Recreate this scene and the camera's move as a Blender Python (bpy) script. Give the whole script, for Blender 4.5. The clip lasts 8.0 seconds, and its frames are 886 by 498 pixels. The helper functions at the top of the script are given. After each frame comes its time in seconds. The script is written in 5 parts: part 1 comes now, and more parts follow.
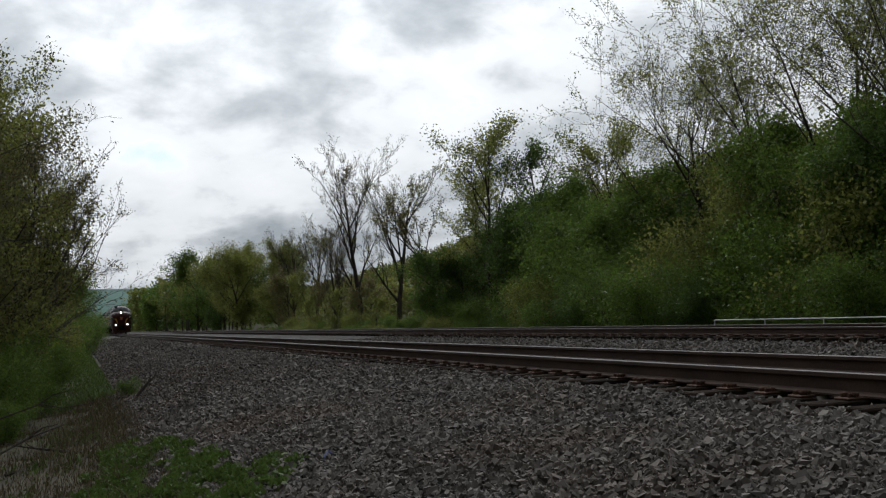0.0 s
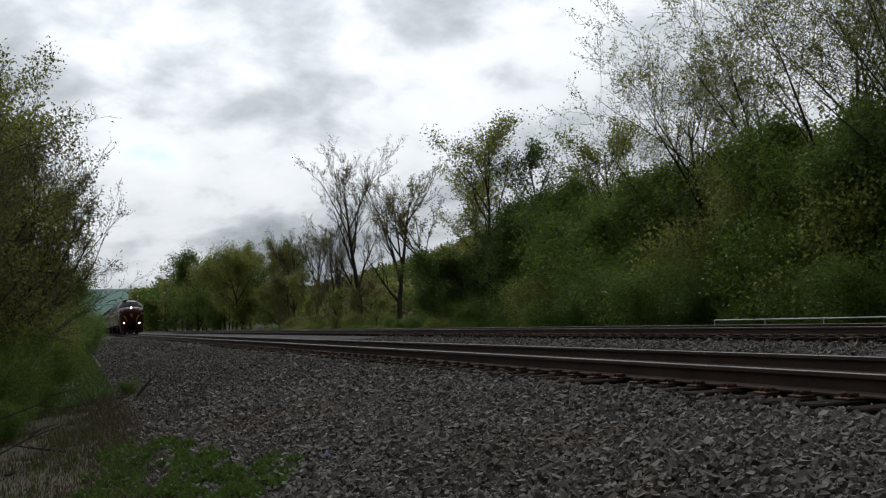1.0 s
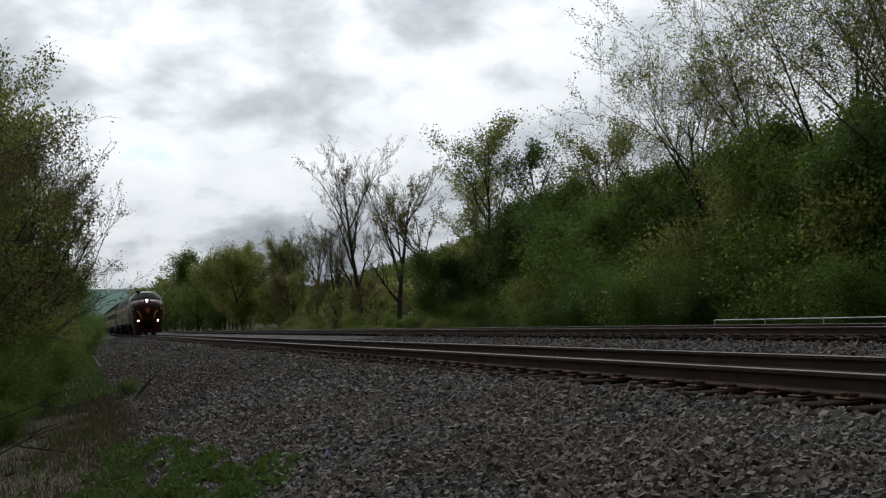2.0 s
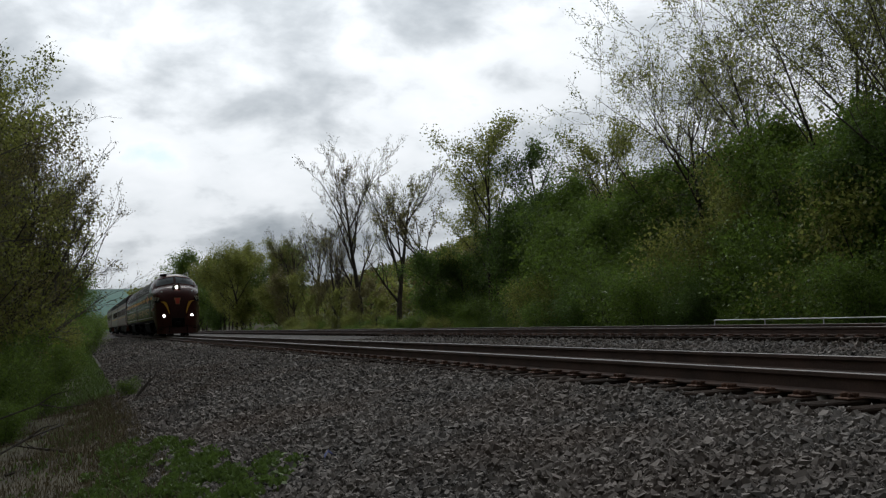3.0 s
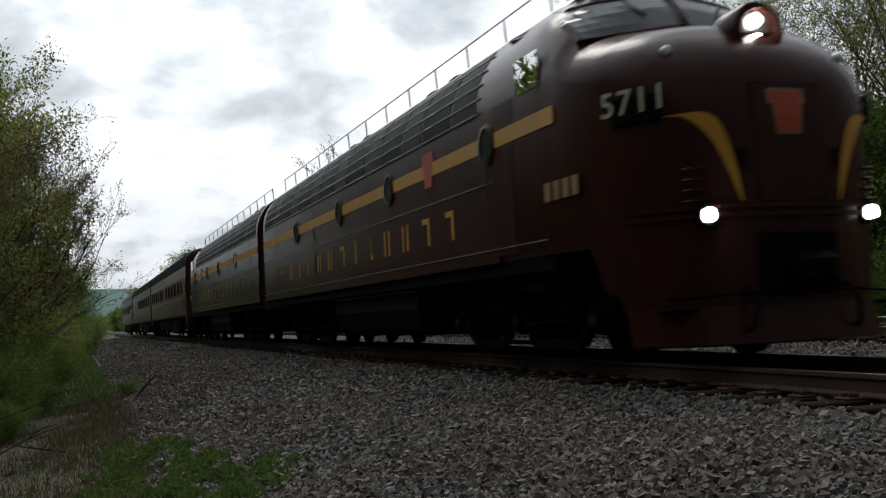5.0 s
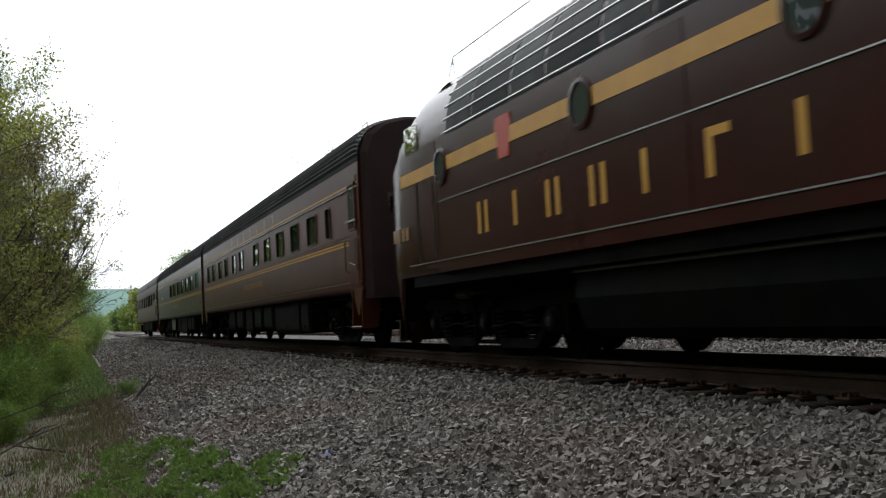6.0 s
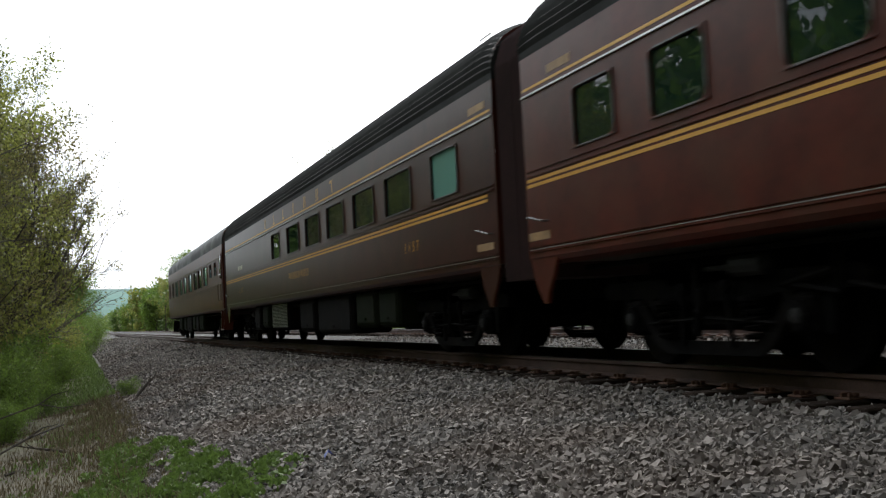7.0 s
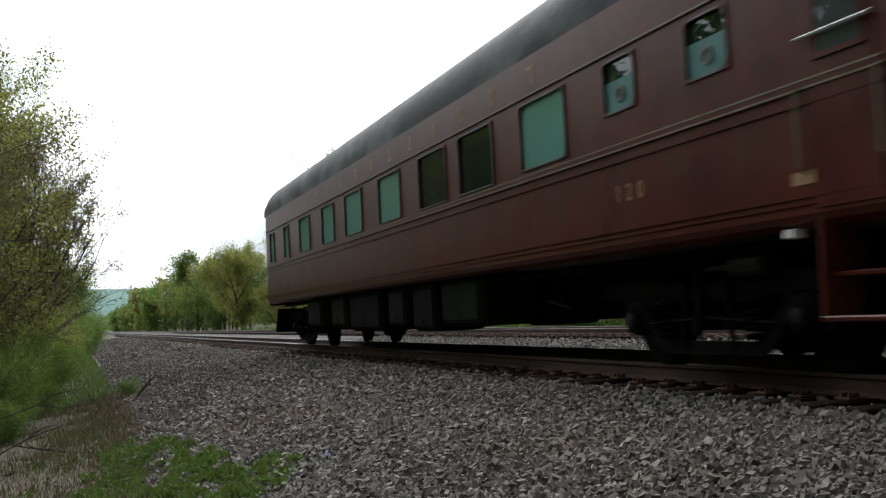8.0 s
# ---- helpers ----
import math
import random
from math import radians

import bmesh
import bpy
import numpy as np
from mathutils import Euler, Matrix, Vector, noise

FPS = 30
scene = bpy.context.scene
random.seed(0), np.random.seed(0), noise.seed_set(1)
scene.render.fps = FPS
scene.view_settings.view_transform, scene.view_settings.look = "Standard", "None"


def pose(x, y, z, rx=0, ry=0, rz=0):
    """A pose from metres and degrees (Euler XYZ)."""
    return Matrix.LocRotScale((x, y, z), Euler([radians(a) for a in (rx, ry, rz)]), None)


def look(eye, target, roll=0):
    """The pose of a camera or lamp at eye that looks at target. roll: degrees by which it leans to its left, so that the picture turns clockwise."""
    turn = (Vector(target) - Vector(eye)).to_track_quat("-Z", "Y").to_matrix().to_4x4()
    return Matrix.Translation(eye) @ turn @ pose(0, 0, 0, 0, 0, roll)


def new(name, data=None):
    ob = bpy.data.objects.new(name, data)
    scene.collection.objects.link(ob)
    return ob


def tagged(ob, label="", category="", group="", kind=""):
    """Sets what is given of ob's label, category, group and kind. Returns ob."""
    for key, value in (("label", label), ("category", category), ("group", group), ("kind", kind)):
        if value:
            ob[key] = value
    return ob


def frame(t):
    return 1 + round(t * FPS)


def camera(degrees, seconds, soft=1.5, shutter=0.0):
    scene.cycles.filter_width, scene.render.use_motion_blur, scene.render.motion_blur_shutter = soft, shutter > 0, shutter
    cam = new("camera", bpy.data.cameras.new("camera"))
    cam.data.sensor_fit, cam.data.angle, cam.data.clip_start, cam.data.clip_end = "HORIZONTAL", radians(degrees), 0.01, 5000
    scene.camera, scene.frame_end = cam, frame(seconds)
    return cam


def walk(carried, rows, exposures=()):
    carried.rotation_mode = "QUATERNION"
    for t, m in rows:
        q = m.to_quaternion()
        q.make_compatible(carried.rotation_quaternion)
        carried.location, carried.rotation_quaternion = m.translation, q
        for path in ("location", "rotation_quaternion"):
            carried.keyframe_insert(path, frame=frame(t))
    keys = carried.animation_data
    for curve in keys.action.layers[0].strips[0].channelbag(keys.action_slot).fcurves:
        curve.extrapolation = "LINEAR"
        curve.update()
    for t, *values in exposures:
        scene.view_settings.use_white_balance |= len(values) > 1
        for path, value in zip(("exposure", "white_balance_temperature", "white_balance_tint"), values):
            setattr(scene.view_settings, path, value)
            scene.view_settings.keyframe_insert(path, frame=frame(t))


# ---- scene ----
cam = camera(44.85, 8.0, soft=1.25, shutter=0.1)
YAW, PITCH, ROLL = radians(18.936), radians(3.458), -2.842
EYE = Vector((0.0, 0.0, 0.603))
AIM = EYE + Vector((math.sin(YAW) * math.cos(PITCH), math.cos(YAW) * math.cos(PITCH), math.sin(PITCH)))
# the camera stands on a tripod beside the line; its exposure opens up while the train fills the view
walk(cam, [(0.0, look(EYE, AIM, ROLL)), (8.0, look(EYE, AIM, ROLL))],
     exposures=[(0.0, 0.0), (4.5, 0.0), (5.0, 0.2), (5.8, 1.1), (6.4, 1.48), (7.0, 1.45), (7.5, 1.3), (8.0, 1.36)])

# ---- world and light: broken cloud, the veiled sun ahead of the camera ----
SUN_ROT, SUN_ELEV = radians(8), radians(48)


def make_world():
    w = bpy.data.worlds.new("cloudy_sky")
    scene.world = w
    w.use_nodes = True
    nt = w.node_tree
    nt.nodes.clear()
    N, K = nt.nodes.new, nt.links.new
    out = N("ShaderNodeOutputWorld")
    bg = N("ShaderNodeBackground")
    sky = N("ShaderNodeTexSky")
    sky.sky_type, sky.sun_disc = "NISHITA", False
    sky.sun_elevation, sky.sun_rotation = SUN_ELEV, SUN_ROT
    tc = N("ShaderNodeTexCoord")
    sep = N("ShaderNodeSeparateXYZ")
    K(tc.outputs["Generated"], sep.inputs[0])

    def m(op, a, b=None, c=None):
        n = N("ShaderNodeMath")
        n.operation = op
        for i, v in enumerate((a, b, c)):
            if v is None:
                continue
            if isinstance(v, (int, float)):
                n.inputs[i].default_value = v
            else:
                K(v, n.inputs[i])
        return n.outputs[0]
    zz = m("ADD", m("MAXIMUM", sep.outputs[2], 0.0), 0.40)
    comb = N("ShaderNodeCombineXYZ")
    K(m("DIVIDE", sep.outputs[0], zz), comb.inputs[0])
    K(m("DIVIDE", sep.outputs[1], zz), comb.inputs[1])

    def cloud(scale, detail, rough, dist, off):
        mp = N("ShaderNodeMapping")
        mp.inputs["Location"].default_value = off
        K(comb.outputs[0], mp.inputs[0])
        n = N("ShaderNodeTexNoise")
        n.inputs["Scale"].default_value, n.inputs["Detail"].default_value = scale, detail
        n.inputs["Roughness"].default_value, n.inputs["Distortion"].default_value = rough, dist
        K(mp.outputs[0], n.inputs["Vector"])
        return n.outputs[0]
    big = cloud(2.6, 8, 0.5, 0.15, (2.3, 0.4, 0))
    fine = cloud(8.0, 9, 0.55, 0.2, (7.1, 3.0, 2))
    dens = m("ADD", m("MULTIPLY", big, 0.68), m("MULTIPLY", fine, 0.32))
    ramp = N("ShaderNodeValToRGB")
    K(dens, ramp.inputs[0])
    cr = ramp.color_ramp
    cr.elements[0].position, cr.elements[0].color = 0.36, (0.90, 0.93, 0.97, 1)
    cr.elements[1].position, cr.elements[1].color = 0.62, (0.36, 0.40, 0.44, 1)
    e = cr.elements.new(0.46)
    e.color = (0.80, 0.84, 0.88, 1)
    e = cr.elements.new(0.54)
    e.color = (0.54, 0.58, 0.62, 1)
    # brighter towards the veiled sun, darker behind the camera
    sd = (math.sin(SUN_ROT) * math.cos(SUN_ELEV), math.cos(SUN_ROT) * math.cos(SUN_ELEV), math.sin(SUN_ELEV))
    dot = N("ShaderNodeVectorMath")
    dot.operation = "DOT_PRODUCT"
    K(tc.outputs["Generated"], dot.inputs[0])
    dot.inputs[1].default_value = sd
    glow = m("ADD", m("MULTIPLY", m("POWER", m("MAXIMUM", m("ADD", m("MULTIPLY", dot.outputs["Value"], 0.5), 0.5), 0.0), 5.5), SKY_GLOW), SKY_BASE)
    lit = N("ShaderNodeMix")
    lit.data_type, lit.blend_type = "RGBA", "MULTIPLY"
    lit.inputs["Factor"].default_value = 1.0
    K(ramp.outputs[0], lit.inputs[6])
    K(glow, lit.inputs[7])
    # gaps of blue sky where the cloud is thinnest
    skys = N("ShaderNodeMix")
    skys.data_type, skys.blend_type = "RGBA", "MULTIPLY"
    skys.inputs["Factor"].default_value = 1.0
    K(sky.outputs[0], skys.inputs[6])
    skys.inputs[7].default_value = (0.12, 0.12, 0.12, 1)
    cov = N("ShaderNodeMapRange")
    cov.inputs["From Min"].default_value, cov.inputs["From Max"].default_value = 0.31, 0.37
    K(dens, cov.inputs["Value"])
    mix = N("ShaderNodeMix")
    mix.data_type = "RGBA"
    K(cov.outputs[0], mix.inputs["Factor"])
    K(skys.outputs[2], mix.inputs[6])
    K(lit.outputs[2], mix.inputs[7])
    K(mix.outputs[2], bg.inputs["Color"])
    bg.inputs["Strength"].default_value = 1.0
    K(bg.outputs[0], out.inputs[0])


SKY_GLOW, SKY_BASE = 1.85, 0.14
make_world()
sun = new("sun", bpy.data.lights.new("sun", "SUN"))
sun.data.energy, sun.data.angle, sun.data.color = 0.5, radians(20), (1.0, 0.96, 0.9)
sun.matrix_world = look((0, 0, 0), (-math.sin(SUN_ROT) * math.cos(SUN_ELEV), -math.cos(SUN_ROT) * math.cos(SUN_ELEV), -math.sin(SUN_ELEV)))


# ---- materials ----
def material(name, base, rough=0.6, metal=0.0, vary=0.25, scale=3.0, fine=40.0, bump=0.1, dirt=None, dirt_amt=0.0, island=0.0, per_object=0.0,
             emit=None, power=0.0, coat=0.0, spec=0.5, translucent=0.0, stretch=(1, 1, 1)):
    """A surface with variation at two scales, relief, and stains of a shape of their own."""
    mt = bpy.data.materials.new(name)
    mt.use_nodes = True
    nt = mt.node_tree
    N, K = nt.nodes.new, nt.links.new
    bs = nt.nodes["Principled BSDF"]
    bs.inputs["Roughness"].default_value, bs.inputs["Metallic"].default_value = rough, metal
    bs.inputs["Coat Weight"].default_value = coat
    bs.inputs["Specular IOR Level"].default_value = spec
    tc = N("ShaderNodeTexCoord")
    mp = N("ShaderNodeMapping")
    mp.inputs["Scale"].default_value = stretch
    K(tc.outputs["Object"], mp.inputs[0])

    def noise_at(s, d=6):
        n = N("ShaderNodeTexNoise")
        n.inputs["Scale"].default_value, n.inputs["Detail"].default_value = s, d
        K(mp.outputs[0], n.inputs["Vector"])
        return n.outputs[0]
    a, b = noise_at(scale), noise_at(fine, 3)
    add = N("ShaderNodeMath")
    add.operation = "MULTIPLY_ADD"
    K(b, add.inputs[0])
    add.inputs[1].default_value = 0.45
    K(a, add.inputs[2])
    val = add.outputs[0]
    for weight, node, sock in ((island, "ShaderNodeNewGeometry", "Random Per Island"), (per_object, "ShaderNodeObjectInfo", "Random")):
        if weight:
            g = N(node)
            ad = N("ShaderNodeMath")
            ad.operation = "MULTIPLY_ADD"
            K(g.outputs[sock], ad.inputs[0])
            ad.inputs[1].default_value = weight
            K(val, ad.inputs[2])
            val = ad.outputs[0]
    mr = N("ShaderNodeMapRange")
    mr.inputs["From Min"].default_value = 0.5
    mr.inputs["From Max"].default_value = 0.95 + island + per_object
    mr.inputs["To Min"].default_value, mr.inputs["To Max"].default_value = 1 - vary, 1 + vary
    K(val, mr.inputs["Value"])
    mul = N("ShaderNodeMix")
    mul.data_type, mul.blend_type = "RGBA", "MULTIPLY"
    mul.inputs["Factor"].default_value = 1
    mul.inputs[6].default_value = (*base, 1)
    K(mr.outputs[0], mul.inputs[7])
    col = mul.outputs[2]
    if dirt:
        dn = noise_at(scale * 0.6, 9)
        dr = N("ShaderNodeMapRange")
        dr.inputs["From Min"].default_value, dr.inputs["From Max"].default_value = 0.45, 0.7
        dr.inputs["To Max"].default_value = dirt_amt
        K(dn, dr.inputs["Value"])
        dm = N("ShaderNodeMix")
        dm.data_type = "RGBA"
        K(dr.outputs[0], dm.inputs["Factor"])
        K(col, dm.inputs[6])
        dm.inputs[7].default_value = (*dirt, 1)
        col = dm.outputs[2]
    K(col, bs.inputs["Base Color"])
    if bump:
        bp = N("ShaderNodeBump")
        bp.inputs["Strength"].default_value, bp.inputs["Distance"].default_value = bump, 0.02
        K(b, bp.inputs["Height"])
        K(bp.outputs[0], bs.inputs["Normal"])
    if emit:
        bs.inputs["Emission Color"].default_value = (*emit, 1)
        bs.inputs["Emission Strength"].default_value = power
    if translucent:
        tr = N("ShaderNodeBsdfTranslucent")
        K(col, tr.inputs["Color"])
        mx = N("ShaderNodeMixShader")
        mx.inputs[0].default_value = translucent
        K(bs.outputs[0], mx.inputs[1])
        K(tr.outputs[0], mx.inputs[2])
        K(mx.outputs[0], nt.nodes["Material Output"].inputs[0])
    return mt


def glass_material(name, tint, gloss_ior=1.4, film=None, film_amt=0.45):
    mt = bpy.data.materials.new(name)
    mt.use_nodes = True
    nt = mt.node_tree
    nt.nodes.clear()
    N, K = nt.nodes.new, nt.links.new
    out, mx, fr, tr, gl = N("ShaderNodeOutputMaterial"), N("ShaderNodeMixShader"), N("ShaderNodeFresnel"), N("ShaderNodeBsdfTransparent"), N("ShaderNodeBsdfGlossy")
    fr.inputs[0].default_value = gloss_ior
    tr.inputs[0].default_value = (*tint, 1)
    gl.inputs["Roughness"].default_value = 0.02
    K(fr.outputs[0], mx.inputs[0])
    body = tr.outputs[0]
    if film:
        df, m2 = N("ShaderNodeBsdfDiffuse"), N("ShaderNodeMixShader")
        df.inputs[0].default_value = (*film, 1)
        m2.inputs[0].default_value = film_amt
        K(body, m2.inputs[1])
        K(df.outputs[0], m2.inputs[2])
        body = m2.outputs[0]
    K(body, mx.inputs[1])
    K(gl.outputs[0], mx.inputs[2])
    K(mx.outputs[0], out.inputs[0])
    return mt


M_ground = material("soil_and_litter", (0.072, 0.06, 0.037), 0.95, vary=0.5, scale=0.6, fine=9, bump=0.6, dirt=(0.05, 0.07, 0.02), dirt_amt=0.8)
M_ballast = material("ballast_bed", (0.05, 0.046, 0.042), 0.95, vary=0.6, scale=1.2, fine=22, bump=1.0, dirt=(0.07, 0.055, 0.045), dirt_amt=0.6)
M_stone = material("ballast_stone", (0.143, 0.128, 0.115), 0.85, vary=0.9, scale=0.7, fine=30, bump=0.15, island=1.6, dirt=(0.13, 0.092, 0.07), dirt_amt=0.6)
M_rail = material("rail_rusty", (0.062, 0.034, 0.024), 0.8, 0.1, vary=0.4, scale=2, fine=50, bump=0.2)
M_railtop = material("rail_polished", (0.075, 0.07, 0.068), 0.45, 1.0, vary=0.15, scale=2, fine=80, bump=0.02)
M_tie = material("tie_wood", (0.030, 0.021, 0.016), 0.95, spec=0.1, vary=0.5, scale=3, fine=30, bump=0.8, per_object=0.6, stretch=(0.3, 3, 3))
M_plate = material("tie_plate_rust", (0.10, 0.05, 0.031), 0.8, 0.2, vary=0.4, scale=8, fine=60, bump=0.3, per_object=0.5)
M_bark = material("bark", (0.06, 0.05, 0.04), 0.95, vary=0.5, scale=2, fine=20, bump=0.7, stretch=(2, 2, 0.5))
M_barkl = material("bark_grey", (0.10, 0.09, 0.075), 0.95, vary=0.5, scale=2, fine=20, bump=0.6, stretch=(2, 2, 0.5))
M_leaf_g = material("leaf_green", (0.13, 0.205, 0.032), 0.5, vary=0.5, scale=0.35, fine=3, bump=0, island=1.2, translucent=0.5)
M_leaf_d = material("leaf_dark", (0.094, 0.16, 0.03), 0.5, vary=0.5, scale=0.35, fine=3, bump=0, island=1.0, translucent=0.45)
M_leaf_y = material("leaf_young", (0.23, 0.25, 0.062), 0.5, vary=0.45, scale=0.35, fine=3, bump=0, island=1.2, translucent=0.65)
M_leaf_b = material("bud_brown", (0.20, 0.18, 0.065), 0.6, vary=0.5, scale=0.35, fine=3, bump=0, island=1.2, translucent=0.3)
M_grass = material("grass_green", (0.105, 0.165, 0.036), 0.6, vary=0.4, scale=1.0, fine=6, bump=0, island=1.0, translucent=0.3)
M_dry = material("grass_dry", (0.115, 0.092, 0.05), 0.8, vary=0.4, scale=1.0, fine=6, bump=0, island=1.0, translucent=0.2)
# the air's haze over the far woods is mixed into this blue-green base colour
M_hill = material("far_hill_haze_tint", (0.11, 0.20, 0.17), 1.0, vary=0.25, scale=0.006, fine=0.05, bump=0)
M_hillside = material("hillside_soil", (0.06, 0.07, 0.025), 1.0, vary=0.5, scale=0.08, fine=0.6, bump=0.5)
M_white = material("white_paint", (0.75, 0.76, 0.74), 0.5, vary=0.12, scale=3, fine=30, bump=0.05, dirt=(0.35, 0.33, 0.28), dirt_amt=0.5)
M_tuscan = material("tuscan_red_paint", (0.074, 0.015, 0.008), 0.33, vary=0.32, scale=2.2, fine=14, bump=0.015, dirt=(0.082, 0.036, 0.022), dirt_amt=0.6, spec=0.16)
M_tuscan_dark = material("weathered_maroon_paint", (0.040, 0.0095, 0.006), 0.28, vary=0.4, scale=2.0, fine=14, bump=0.015, dirt=(0.045, 0.024, 0.017), dirt_amt=0.5, spec=0.13)
M_tuscan_loco = material("brunswick_maroon_paint", (0.047, 0.0135, 0.011), 0.24, vary=0.18, scale=1.2, fine=14, bump=0.01, dirt=(0.042, 0.023, 0.016), dirt_amt=0.4, spec=0.17)
M_roof = material("roof_dark_paint", (0.018, 0.019, 0.018), 0.7, vary=0.3, scale=1.0, fine=12, bump=0.05, dirt=(0.045, 0.045, 0.043), dirt_amt=0.4, spec=0.05)
M_roof_worn = material("roof_peeling_paint", (0.012, 0.0135, 0.012), 0.5, vary=0.4, scale=1.6, fine=9, bump=0.08, dirt=(0.11, 0.115, 0.11), dirt_amt=0.8, spec=0.06, stretch=(2.2, 0.7, 1.6))
M_gold = material("gold_paint", (0.60, 0.30, 0.022), 0.45, vary=0.12, scale=2, fine=20, bump=0)
M_khaki = material("khaki_line_paint", (0.15, 0.12, 0.07), 0.6, vary=0.3, scale=4, fine=30, bump=0)
M_faded = material("faded_gold_paint", (0.29, 0.17, 0.065), 0.6, vary=0.3, scale=6, fine=30, bump=0)
M_cream = material("number_paint", (0.55, 0.53, 0.40), 0.5, vary=0.1, scale=3, fine=20, bump=0)
M_red = material("keystone_red", (0.50, 0.06, 0.025), 0.45, vary=0.1, scale=3, fine=20, bump=0)
M_blue = material("blue_plastic", (0.03, 0.05, 0.22), 0.4, vary=0.2, scale=20, fine=60, bump=0.1)
M_black = material("underframe_black", (0.005, 0.005, 0.005), 0.75, vary=0.5, scale=3, fine=20, bump=0.2, dirt=(0.011, 0.008, 0.006), dirt_amt=0.5, spec=0.03)
M_greenbox = material("equipment_box_paint", (0.007, 0.011, 0.005), 0.75, vary=0.4, scale=2, fine=20, bump=0.1, dirt=(0.016, 0.014, 0.009), dirt_amt=0.5, spec=0.03)
M_steel = material("bright_steel", (0.50, 0.50, 0.49), 0.35, 0.9, vary=0.15, scale=3, fine=40, bump=0.03)
M_frame = material("dull_frame_metal", (0.09, 0.085, 0.08), 0.45, 0.7, vary=0.2, scale=3, fine=40, bump=0.03)
M_grille = material("grille_dark", (0.022, 0.022, 0.021), 0.65, spec=0.1, vary=0.3, scale=2, fine=30, bump=0.1)
M_grille_l = material("grille_grey", (0.055, 0.057, 0.055), 0.65, spec=0.1, vary=0.3, scale=2, fine=30, bump=0.1)
M_rubber = material("diaphragm_rubber", (0.035, 0.012, 0.012), 0.7, vary=0.3, scale=2, fine=20, bump=0.2)
M_lamp = material("lamp_glow", (0.9, 0.9, 0.85), 0.3, vary=0, bump=0, emit=(1.0, 0.96, 0.88), power=30)
M_blind = material("window_blind", (0.36, 0.42, 0.36), 0.8, vary=0.15, scale=2, fine=20, bump=0.05, translucent=0.4)
M_panel = material("teal_window_panel", (0.05, 0.17, 0.155), 0.6, vary=0.2, scale=6, fine=30, bump=0.03)
M_interior = material("coach_interior", (0.12, 0.11, 0.09), 0.8, vary=0.2, scale=1, fine=12, bump=0)
M_glass = glass_material("tinted_glass", (0.32, 0.55, 0.47), film=(0.012, 0.040, 0.033), film_amt=0.4, gloss_ior=1.7)
M_paleglass = glass_material("blind_backed_glass", (0.30, 0.50, 0.44), film=(0.16, 0.36, 0.30), film_amt=0.85)
M_cabglass = glass_material("cab_glass", (0.10, 0.12, 0.12), film=(0.07, 0.085, 0.09), film_amt=0.7, gloss_ior=1.5)


